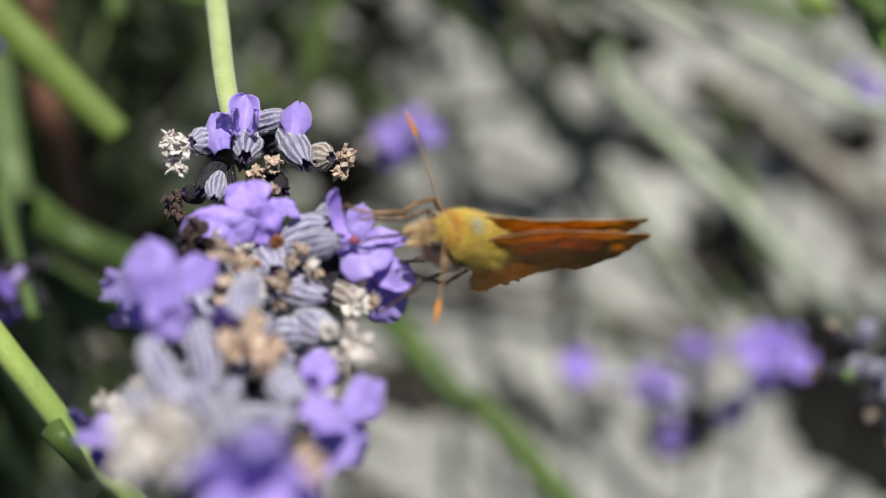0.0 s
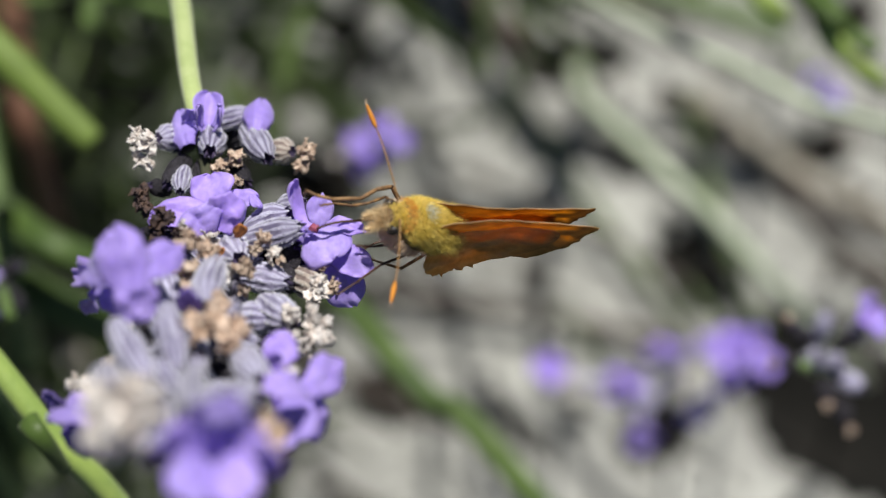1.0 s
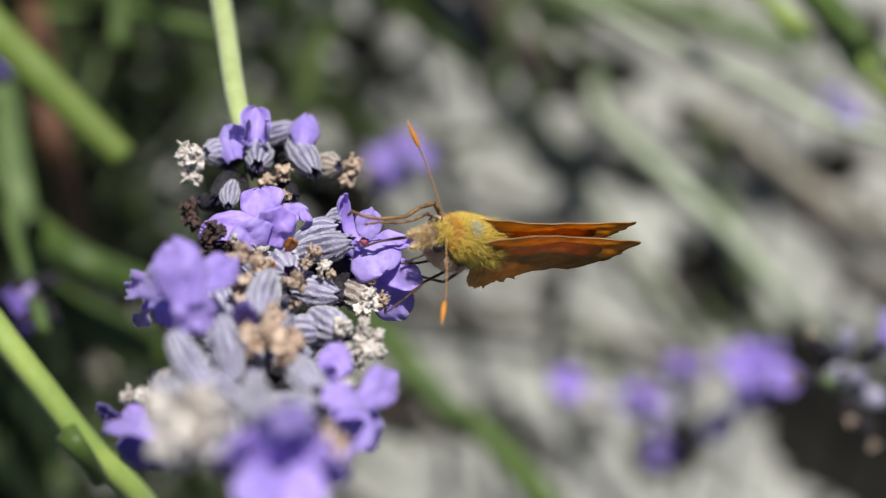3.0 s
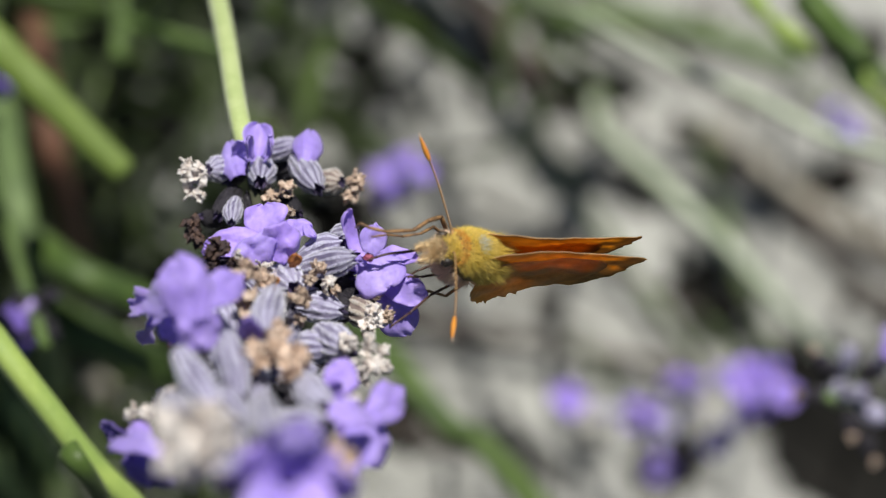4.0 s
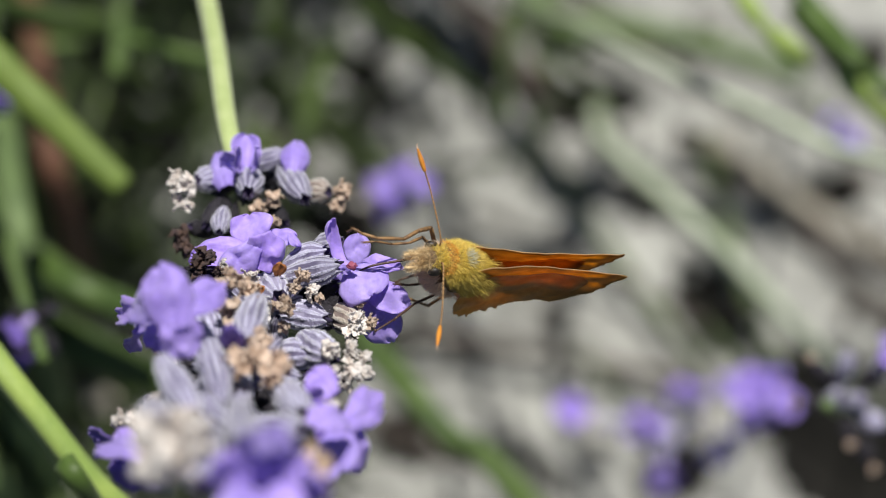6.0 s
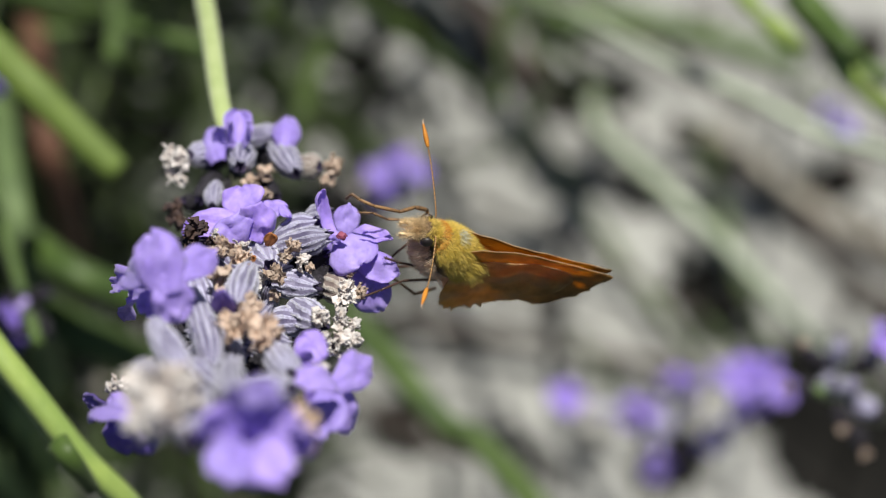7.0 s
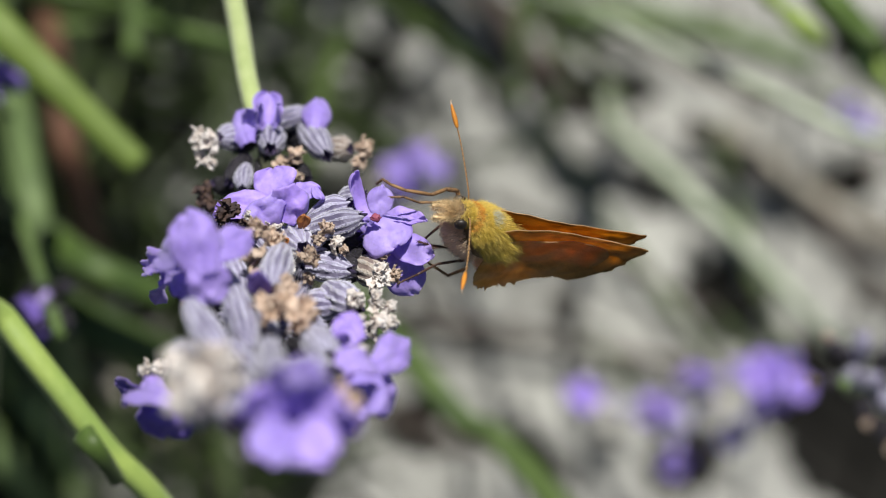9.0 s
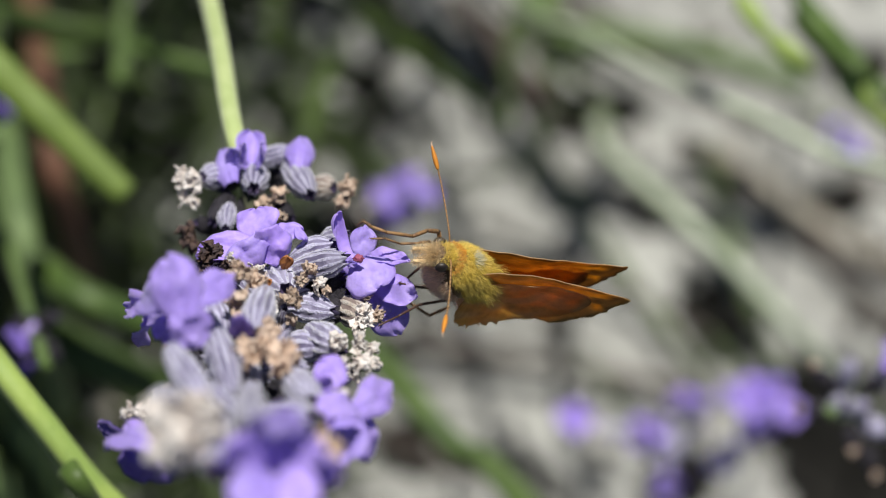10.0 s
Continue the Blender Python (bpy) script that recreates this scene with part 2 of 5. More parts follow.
def withered_mesh(seed, mat):
    """A dried, crumpled corolla: a shrunken lump with torn, curled scraps of lobes and stray shreds."""
    bm = bmesh.new()
    rnd = random.Random(seed)
    for k in range(3):
        blob(bm, (rnd.uniform(-0.3, 0.3), rnd.uniform(-0.3, 0.3), 0.1 + 0.35 * k), (rnd.uniform(0.3, 0.5), rnd.uniform(0.3, 0.5), rnd.uniform(0.3, 0.5)), 3, 1.1, 3.1, seed * 3.1 + k)
    for k in range(9):
        a = 2 * math.pi * k / 4.5 + rnd.uniform(-0.5, 0.5)
        turn = Matrix.Rotation(a, 3, "Z") @ Matrix.Rotation(rnd.uniform(0.2, 1.5), 3, "X") @ Matrix.Rotation(rnd.uniform(-0.9, 0.9), 3, "Y")
        root = Vector((0.35 * math.cos(a + 1.57), 0.35 * math.sin(a + 1.57), rnd.uniform(-0.1, 0.9)))
        ln, wd, curl, off = rnd.uniform(0.6, 1.2), rnd.uniform(0.4, 0.72), rnd.uniform(-0.8, 1.6), rnd.uniform(0, 50)
        grid = []
        for i in range(10):
            u = i / 9
            row = []
            for j in range(10):
                v = 2 * j / 9 - 1
                w = wd * (0.5 + 0.5 * ease(0, 0.5, u)) * (1 - 0.35 * ease(0.6, 1.0, u) * v * v) * (1 + 0.5 * noise.noise(Vector((u * 3 + off, 3, v))))
                fold = 0.16 * abs(noise.noise(Vector((v * 1.9 + off, u * 1.2, off)))) + 0.26 * noise.noise(Vector((v * 1.2 + off, u * 1.7, off))) + 0.05 * noise.noise(Vector((v * 5 + off, u * 5, off)))
                row.append(turn @ Vector((v * w, ln * u * (1 + 0.5 * noise.noise(Vector((v * 2.3, off, 1)))), curl * 0.35 * u * u - 0.35 * v * v * w + 1.4 * fold)) + root)
            grid.append(row)
        sheet(bm, grid, 0.07)
    return mesh_of("withered_flower", bm, mat)


def petal_mesh(length, width, cup, curl, seed, ruffle=0.55, mat=None):
    """A thin lobe that grows along +y, rounded at the end, cupped and ruffled."""
    bm = bmesh.new()
    nu, nv = 13, 14
    grid = []
    for i in range(nu + 1):
        u = i / nu
        w = width * 0.5 * (0.42 + 0.58 * ease(0, 0.55, u)) * math.sqrt(max(0.0, 1 - max(0.0, (u - 0.5) / 0.515) ** 2.4))
        row = []
        for j in range(nv + 1):
            s = 2 * j / nv - 1
            x, y = s * w, length * u * (1 - 0.05 * s * s) * (1 + 0.09 * noise.noise(Vector((s * 1.6 + seed, 1.5, 2))))
            rf = ruffle * ease(0, 0.5, u) * (1.7 * noise.noise(Vector((x * 0.65 + seed, y * 0.6, seed * 2.3))) + 0.45 * noise.noise(Vector((x * 2.2, y * 1.7 + seed, 4.1))))
            rf += 0.13 * u ** 3 * math.sin(s * 6.5 + seed * 1.9) + 0.07 * u ** 3 * math.sin(s * 13 + seed)
            rf -= 0.16 * math.exp(-(s * 5) ** 2) * (1 - u)
            z = cup * s * s * w - curl * u * u * length * 0.5 + rf
            row.append(bm.verts.new((x, y, z)))
        grid.append(row)
    for a, b in zip(grid, grid[1:]):
        for j in range(nv):
            bm.faces.new((a[j], a[j + 1], b[j + 1], b[j]))
    bmesh.ops.recalc_face_normals(bm, faces=bm.faces)
    bmesh.ops.solidify(bm, geom=bm.faces[:], thickness=0.10)
    return mesh_of("petal", bm, mat or PETAL)


def tube_mesh():
    """The corolla's short tube with its reddish throat."""
    bm = bmesh.new()
    rings = sweep(bm, [Vector((0, 0, z)) for z in (-2.6, -1.6, -0.6, 0.0)], lambda k: 0.6 + 0.35 * k, 12)
    for f in bm.faces:
        f.material_index = 0
    blob(bm, (0, 0, 0.02), (0.27, 0.27, 0.10), 2, 0.3, 3, 1.0)
    for f in bm.faces:
        if all(v.co.z > -0.25 and v.co.xy.length < 0.34 for v in f.verts):
            f.material_index = 1
    return mesh_of("flower", bm, PETAL, THROAT)


CALYX = [calyx_mesh(4.5, 1.10, 0.3), calyx_mesh(4.5, 1.15, 2.1), calyx_mesh(4.5, 1.02, 4.4), calyx_mesh(4.5, 1.22, 6.3)]
# dark copies for calyces that lie shaded inside the spike
CALYX_DARK = [calyx_mesh(4.5, 1.05, 8.2, CALYX_SHADE, CALYX_SHADE, 40), calyx_mesh(4.5, 1.12, 9.7, CALYX_SHADE, CALYX_SHADE, 40)]
CALYX_DRY = [calyx_mesh(4.5, 1.12, 11.2, DRY_CALYX, TAN_GROOVE, 500)]
WITHERED = [withered_mesh(k + 1, DRY) for k in range(3)]
WITHERED_PALE = [withered_mesh(k + 11, DRY_PALE) for k in range(3)]
WITHERED_DARK = [withered_mesh(21, DRY_DARK)]
UPPER = [petal_mesh(3.6, 3.5, 0.32, 0.45, 1.0), petal_mesh(3.4, 3.8, 0.22, -0.35, 5.0), petal_mesh(3.8, 3.2, 0.50, 0.2, 9.0), petal_mesh(3.2, 3.6, -0.30, 0.7, 14.0), petal_mesh(3.7, 3.3, 0.65, -0.2, 17.0)]
LOWER = [petal_mesh(2.9, 3.0, 0.3, 0.8, 3.0), petal_mesh(2.7, 3.2, 0.45, 0.5, 7.0), petal_mesh(3.0, 2.7, -0.25, 1.0, 12.0), petal_mesh(2.8, 3.1, 0.55, -0.3, 21.0), petal_mesh(3.0, 2.9, 0.1, 0.6, 25.0)]
UPPER_SHADE, LOWER_SHADE = ([me.copy() for me in pool[:3]] for pool in (UPPER, LOWER))
# copies of the lobes with shade in their violet
for me in UPPER_SHADE + LOWER_SHADE:
    me.materials[0] = PETAL_DEEP_SHADE
TUBE = tube_mesh()
bm = bmesh.new()
sweep(bm, [Vector((0, 0, z)) for z in (-3.2, -2.2, -1.2, -0.7)], lambda k: 0.5 + 0.4 * k, 12)
HOOD_TUBE = mesh_of("flower", bm, PETAL)


def flower(parent, place, way, spin=0.0, size=1.0, seed=0, tilt=18, deep=False):
    """A two-lipped corolla facing along way: two large upper lobes and three lower ones."""
    ob = piece("flower", TUBE, parent, aim(place, way, spin, size))
    rnd = random.Random(seed)
    for k, a in enumerate((-25, 27, 108, 176, 250)):
        pools = (UPPER_SHADE, LOWER_SHADE) if deep else (UPPER, LOWER)
        pool = pools[0 if k < 2 else 1]
        me = pool[(seed * 3 + k * 2) % len(pool)]
        lift = tilt + rnd.uniform(-30, 34) + (14 if k < 2 else -4)
        grow = rnd.uniform(0.95, 1.3) if k < 2 else rnd.uniform(0.7, 1.0)
        piece("petal", me, ob, Matrix.Rotation(radians(a + rnd.uniform(-16, 16)), 4, "Z") @ Matrix.Translation((0, 0.45, 0)) @ Matrix.Rotation(radians(lift), 4, "X") @ Matrix.Rotation(radians(rnd.uniform(-25, 25)), 4, "Y") @ Matrix.Scale(grow, 4))
    return ob


def lobe_mesh(root, tip, width, face, bulge, cup, ruffle, seed, mat):
    """A thin ruffled lobe that grows from root to tip with its upper side towards face, in the space of its spike."""
    root, tip = Vector(root), Vector(tip)
    ln = (tip - root).length
    way = (tip - root) / ln
    up = Vector(face) - way * Vector(face).dot(way)
    up.normalize()
    side = way.cross(up)
    bm = bmesh.new()
    nu, nv = 15, 14
    grid = []
    for i in range(nu + 1):
        u = math.sin(0.5 * math.pi * i / nu) ** 1.2
        w = width * 0.56 * (0.5 + 0.5 * ease(0, 0.5, u)) * math.sqrt(max(0.0, 1 - max(0.0, (u - 0.5) / 0.506) ** 3.2))
        row = []
        for j in range(nv + 1):
            s = 2 * j / nv - 1
            x = s * w * (1 + 0.14 * noise.noise(Vector((u * 2.2 + seed, s, 6.0))))
            y = ln * u * (1 + 0.03 * (1 - s * s)) * (1 + 0.10 * noise.noise(Vector((s * 1.7 + seed, 1.5, 2))) * u)
            rf = ruffle * ease(0, 0.55, u) * (2.0 * noise.noise(Vector((x * 0.55 + seed, y * 0.5, seed * 2.3))) + 0.9 * noise.noise(Vector((x * 1.7, y * 1.4 + seed, 4.1))) + 0.4 * noise.noise(Vector((x * 3.6, y * 2.6 + seed, 7.7))))
            rf += 0.12 * u ** 3 * math.sin(s * 7 + seed * 1.9) - 0.12 * math.exp(-(s * 5) ** 2) * (1 - 0.5 * u)
            z = cup * s * s * w + bulge * ln * u * (1 - u) * 1.6 + rf
            row.append(root + side * x + way * y + up * z)
        grid.append(row)
    sheet(bm, grid, 0.09)
    return mesh_of("petal", bm, mat)


def bloom(parent, place, way, size=1.0, throat=False):
    """The short tube of a corolla whose lobes are shaped one by one."""
    return piece("flower", TUBE if throat else HOOD_TUBE, parent, aim(place, way, 0, size))


def lobe_frame(ob):
    """The spike's space as seen from a bloom, in millimetres."""
    m = ob.matrix_basis.copy()
    m.translation /= MM
    return m.inverted()


def lobe(ob, root, tip, width, face=(0, 0, 1), bulge=0.2, cup=0.2, ruffle=0.3, seed=0, mat=None):
    """One lobe of a bloom; its points are in the spike's space."""
    return piece("petal", lobe_mesh(root, tip, width, face, bulge, cup, ruffle, seed, mat or PETAL), ob, lobe_frame(ob))


def seed_blob(place, size):
    bm = bmesh.new()
    blob(bm, place, (size, size * 0.8, size * 0.6), 3, 0.7, 2.4, 5.0)
    return bm


def calyx(parent, foot, mouth, kind=0, girth=1.0, dark=False, dry=False):
    """A calyx from its foot to its mouth, bowed away from the light."""
    foot, mouth = Vector(foot), Vector(mouth)
    pool = CALYX_DARK if dark else CALYX_DRY if dry else CALYX
    way = mouth - foot
    m = Matrix.Translation(foot) @ way.to_track_quat("Z", "Y").to_matrix().to_4x4() @ Matrix.Rotation(radians(kind * 67.0), 4, "Z")
    return piece("calyx", pool[kind % len(pool)], parent, m @ Matrix.Diagonal((girth, girth, way.length / 4.5, 1)))


def withered(parent, place, way, kind=0, size=1.0, pale=False, dark=False):
    pool = WITHERED_DARK if dark else WITHERED_PALE if pale else WITHERED
    return piece("withered_flower", pool[kind % len(pool)], parent, aim(place, way, kind * 49.0, size))


def stem(parent, points, girth, mat, name="stem", flat=1.0, square=0.07, thin=0.0):
    bm = bmesh.new()
    sweep(bm, spline(points, 8), lambda k: girth * (1 - thin * k), 12, flat, square)
    return part(name, bm, mat, parent)


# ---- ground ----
# black soil pits for stem shadows: x, y, half sizes and turn in degrees
SHADE_GAPS = [(0.0017, 0.1817, 0.0131, 0.0030, -32), (0.0188, 0.1695, 0.0095, 0.0037, -35), (0.0296, 0.1710, 0.0079, 0.0044, 0), (-0.0101, 0.1707, 0.0095, 0.0037, -42), (0.0272, 0.1856, 0.0044, 0.0052, -20), (0.0448, 0.1783, 0.0089, 0.0018, -28), (0.0354, 0.1491, 0.0069, 0.0039, -5), (0.0486, 0.1272, 0.0088, 0.0052, -62), (0.0148, 0.0980, 0.0100, 0.0030, -50), (0.0744, 0.0996, 0.0188, 0.0112, -50), (0.0719, 0.1511, 0.0063, 0.0046, -10), (0.0407, 0.0963, 0.0058, 0.0069, 0), (-0.0065, 0.1023, 0.0063, 0.0057, 0), (-0.0172, 0.1423, 0.0074, 0.0069, 0), (0.0793, 0.1793, 0.0068, 0.0052, 0)]


def in_shade_gap(x, y):
    """How deep a place lies inside a shade gap: over 1 in its middle, 0 at its ragged edge."""
    best = -9.0
    for hx, hy, a, b, turn in SHADE_GAPS:
        c, s = math.cos(radians(turn)), math.sin(radians(turn))
        u, v = ((x - hx) * c + (y - hy) * s) / a, (-(x - hx) * s + (y - hy) * c) / b
        best = max(best, 1.2 - math.hypot(u, v) + 0.22 * noise.noise(Vector((x * 160, y * 160, 2.0))))
    return best


bm = bmesh.new()
bmesh.ops.create_grid(bm, x_segments=140, y_segments=140, size=0.5)
for v in bm.verts:
    v.co.y += 0.14
    edge = ease(0.5, 0.35, max(abs(v.co.x), abs(v.co.y - 0.14)))
    pit = 0.008 * ease(-0.2, 0.5, in_shade_gap(v.co.x, v.co.y)) if edge > 0.2 else 0
    v.co.z = edge * (0.005 * noise.noise(v.co * 18) + 0.003 * noise.noise(v.co * 55) - 1.1 * pit)
rim = [e for e in bm.edges if e.is_boundary]
out = bmesh.ops.extrude_edge_only(bm, edges=rim)["geom"]
for v in out:
    if isinstance(v, bmesh.types.BMVert):
        v.co = Vector((v.co.x * 1500, (v.co.y - 0.14) * 1500, 0))
bm.transform(Matrix.Scale(1 / MM, 4))
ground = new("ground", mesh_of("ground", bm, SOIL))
tagged(ground, "soil, near-black for shade, strewn with grey gravel", "ground", kind="structure")



def gravel():
    """Pale grey stones on the soil, left out where the shade gaps lie; sparse under the bush."""
    rng = np.random.default_rng(5)
    base = bmesh.new()
    bmesh.ops.create_icosphere(base, subdivisions=2, radius=1.0)
    bv = np.array([v.co[:] for v in base.verts])
    bf = np.array([[v.index for v in f.verts] for f in base.faces])
    base.free()
    verts, faces, n = [], [], 0
    for k in range(11500):
        dense = k < 9000
        if dense:
            x, y = rng.uniform(-0.07, 0.14), rng.uniform(0.02, 0.26)
        else:
            x, y = rng.normal(0, 0.5), 0.14 + rng.normal(0, 0.5)
        r = rng.choice([0.0018, 0.0028, 0.004, 0.006], p=[0.50, 0.40, 0.09, 0.01]) * rng.uniform(0.75, 1.25)
        if not dense:
            if abs(x) < 0.17 and abs(y - 0.14) < 0.15:
                continue
            r = rng.uniform(0.008, 0.018)
        if in_shade_gap(x, y) > -0.05 - 45 * r or (x < -0.012 + 0.14 * (y - 0.14) and rng.random() < 0.86):
            continue
        shape = bv * (1 + 0.28 * np.sin(bv @ rng.normal(size=(3, 1)) * 2.2 + rng.uniform(0, 6)) + 0.12 * np.sin(bv @ rng.normal(size=(3, 1)) * 5 + rng.uniform(0, 6)))
        a = rng.uniform(0, 6.283)
        shape = shape * np.array([rng.uniform(0.9, 1.6), rng.uniform(0.6, 1.0), rng.uniform(0.4, 0.65)]) * r
        ca, sa = math.cos(a), math.sin(a)
        shape = shape @ np.array([[ca, sa, 0], [-sa, ca, 0], [0, 0, 1]])
        verts.append(shape + (x, y, r * 0.25))
        faces.append(bf + n)
        n += len(bv)
    # fine grit between the stones
    base = bmesh.new()
    bmesh.ops.create_icosphere(base, subdivisions=1, radius=1.0)
    bv = np.array([v.co[:] for v in base.verts])
    bf = np.array([[v.index for v in f.verts] for f in base.faces])
    base.free()
    for k in range(20000):
        x, y = rng.uniform(-0.03, 0.11), rng.uniform(0.06, 0.23)
        r = rng.uniform(0.0011, 0.0026)
        if in_shade_gap(x, y) > -0.2 or x < -0.014 + 0.14 * (y - 0.14):
            continue
        shape = bv * np.array([rng.uniform(0.9, 1.5), rng.uniform(0.7, 1.1), rng.uniform(0.5, 0.8)]) * r
        high = 0.005 * noise.noise(Vector((x, y, 0)) * 18) + 0.003 * noise.noise(Vector((x, y, 0)) * 55)
        verts.append(shape + (x, y, high + r * 0.3))
        faces.append(bf + n)
        n += len(bv)
    me = bpy.data.meshes.new("gravel")
    me.from_pydata(np.concatenate(verts).tolist(), [], np.concatenate(faces).tolist())
    me.materials.append(STONE)
    me.polygons.foreach_set("use_smooth", [True] * len(me.polygons))
    tagged(new("gravel", me), "loose pale grey gravel lying on dark soil", "gravel", kind="stuff")


gravel()


def litter():
    """Dry stalks and dark bark strips on the gravel, most lying the same way; the dark ones double as stem shadows."""
    rng = random.Random(12)
    bm = bmesh.new()
    for k in range(75):
        x, y = rng.uniform(-150, 190), rng.uniform(0, 300)
        a = rng.gauss(-0.62, 0.28)
        ln, g = rng.uniform(18, 70), rng.uniform(0.8, 2.2)
        way = Vector((math.cos(a), math.sin(a), 0)) * ln
        mid = Vector((x, y, rng.uniform(5, 13)))
        side = Vector((-way.y, way.x, 0)).normalized() * rng.gauss(0, 3)
        first = len(bm.faces)
        sweep(bm, spline([mid - way * 0.5, mid + side, mid + way * 0.5 + Vector((0, 0, rng.uniform(-3, 2)))], 5), lambda q: g * (1 - 0.4 * q), 6, 0.6)
        bm.faces.ensure_lookup_table()
        # only the dark tone inside the shade gaps
        tone = rng.choice((0, 0, 1, 1, 1, 2)) if in_shade_gap(x * MM, y * MM) < 0 else 1
        for f in bm.faces[first:]:
            f.material_index = tone
    for k in range(80):
        p = Vector((rng.uniform(0, 120), rng.uniform(20, 260), rng.uniform(5, 9)))
        first = len(bm.faces)
        blob(bm, p, (rng.uniform(1.2, 3.6), rng.uniform(0.8, 2.0), rng.uniform(0.6, 1.4)), 1, 0.5, 1.5, k * 0.7, Matrix.Rotation(rng.gauss(-0.6, 0.7), 3, "Z"))
        bm.faces.ensure_lookup_table()
        for f in bm.faces[first:]:
            f.material_index = 1
    ob = new("dry_litter", mesh_of("dry_litter", bm, STRAW, TWIG_AND_SHADOW, LEAF_GREY_SHADE))
    tagged(ob, "dry grey stalks, bark strips and dark shadow streaks on gravel", "litter", kind="stuff")


litter()

# ---- the flower spike on which the butterfly sits ----
PIV = Vector((-17, 12, -25))
spike = thing("lavender_spike", rig(*PIV), "violet lavender spike, half withered, on a green stem", "flower")


def at(x, y, z):
    """From the spike's frame to the spike thing's own space, in mm."""
    return Vector((x, y, z)) - PIV


stem(spike, [at(-70, 172, -405), at(-52, 110, -250), at(-32, 52, -112), at(-21.0, 24.0, -46.0), at(-17.2, 11.1, -21.0), at(-16.0, 6.9, -17.0)], 1.05, STEM_MAIN, thin=0.15)
stem(spike, [at(-16.0, 7.1, -17.0), at(-14, -1, -4), at(-13.2, -9, 15), at(-13, -15, 34)], 0.55, AXIS, "axis", thin=0.3)

# top whorl
calyx(spike, at(-17.5, 5.7, -13.8), at(-19.1, 5.7, -12.2), 3, 0.85)
withered(spike, at(-19.4, 5.3, -11.3), (-1, -0.3, 0.4), 0, 1.04, pale=True)
withered(spike, at(-20.5, 5.7, -11.3), (-1, 0.3, 0.3), 1, 0.67, pale=True)
withered(spike, at(-20.6, 4.9, -11.3), (-0.7, -0.3, 0.6), 2, 0.55, pale=True)
withered(spike, at(-20.0, 4.0, -11.3), (-0.3, -1, 0.2), 1, 0.76, pale=True)
calyx(spike, at(-14.8, 6.5, -16.2), at(-14.4, 4.5, -9.7), 0, 1.05)
withered(spike, at(-12.7, 4.3, -10.5), (0.5, -0.6, 0.6), 1, 0.76)
withered(spike, at(-13.8, 3.7, -10.5), (0.2, -0.9, 0.5), 2, 0.67)
calyx(spike, at(-11.9, 6.6, -15.4), at(-9.8, 4.0, -11.3), 1, 1.02)
calyx(spike, at(-9.8, 4.8, -16.2), at(-7.9, 4.5, -14.6), 3, 0.95, dry=True)
withered(spike, at(-7.3, 4.7, -13.8), (1, -0.1, 0.4), 2, 0.76)
withered(spike, at(-7.2, 3.8, -13.8), (0.3, -1, 0.3), 0, 0.67)
calyx(spike, at(-15.3, 6.9, -17.8), at(-11.4, 7.9, -16.2), 2, 0.9)
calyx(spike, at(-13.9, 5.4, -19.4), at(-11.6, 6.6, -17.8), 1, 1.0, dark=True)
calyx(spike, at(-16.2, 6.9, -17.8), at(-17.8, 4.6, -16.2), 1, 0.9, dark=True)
f = bloom(spike, at(-15.1, 7.0, -15.4), (0, 0.1, 1), 0.75)
lobe(f, at(-14.9, 6.1, -13), at(-14.9, 9.4, -14.5), 2.3, (0.05, 0.2, 1), -0.1, 0.85, 0.06, 31)
lobe(f, at(-15.3, 6.4, -11.3), at(-15.6, 8.3, -8.9), 1.5, (0.9, 0.1, 0.5), -0.2, 0.3, 0.15, 32)
lobe(f, at(-14.4, 6.4, -11.3), at(-13.6, 8.2, -8.9), 1.4, (-0.9, 0.1, 0.5), -0.2, 0.3, 0.15, 33)
f = bloom(spike, at(-17.0, 6.8, -15.4), (-0.2, 0.1, 1), 0.7)
lobe(f, at(-16.6, 5.1, -11), at(-17.5, 8.0, -14), 2.5, (-0.2, 0.3, 1), 0.2, -0.55, 0.07, 35)
lobe(f, at(-16.8, 6.7, -12.2), at(-15.9, 7.9, -10.5), 1.3, (0.3, 0.3, 0.9), 0.1, 0.2, 0.2, 37)
f = bloom(spike, at(-11.0, 7.6, -16.2), (0.2, 0.1, 1), 0.7)
lobe(f, at(-10.9, 6.3, -13), at(-10.7, 9.1, -16.5), 2.4, (0.1, 0.35, 1), 0.35, -0.75, 0.06, 38)
lobe(f, at(-10.6, 7.2, -14), at(-10.1, 6.3, -14.5), 1.1, (0.2, 0.1, 0.9), 0.1, -0.3, 0.1, 41)

# second whorl, coloured dark for the shade under the top whorl
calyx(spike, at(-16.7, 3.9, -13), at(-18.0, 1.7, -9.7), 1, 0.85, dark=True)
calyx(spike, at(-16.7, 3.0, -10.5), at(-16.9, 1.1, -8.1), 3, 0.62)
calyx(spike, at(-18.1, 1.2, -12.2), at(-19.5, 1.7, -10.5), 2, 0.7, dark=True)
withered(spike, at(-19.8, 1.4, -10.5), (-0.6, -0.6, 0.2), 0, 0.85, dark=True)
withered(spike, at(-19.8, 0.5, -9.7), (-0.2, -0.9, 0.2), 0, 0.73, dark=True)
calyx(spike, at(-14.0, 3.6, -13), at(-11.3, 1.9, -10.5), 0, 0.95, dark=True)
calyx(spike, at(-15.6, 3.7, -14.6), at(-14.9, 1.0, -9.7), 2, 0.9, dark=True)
withered(spike, at(-12.2, 1.6, -4.9), (0.5, 0.8, 0.2), 2, 0.49)

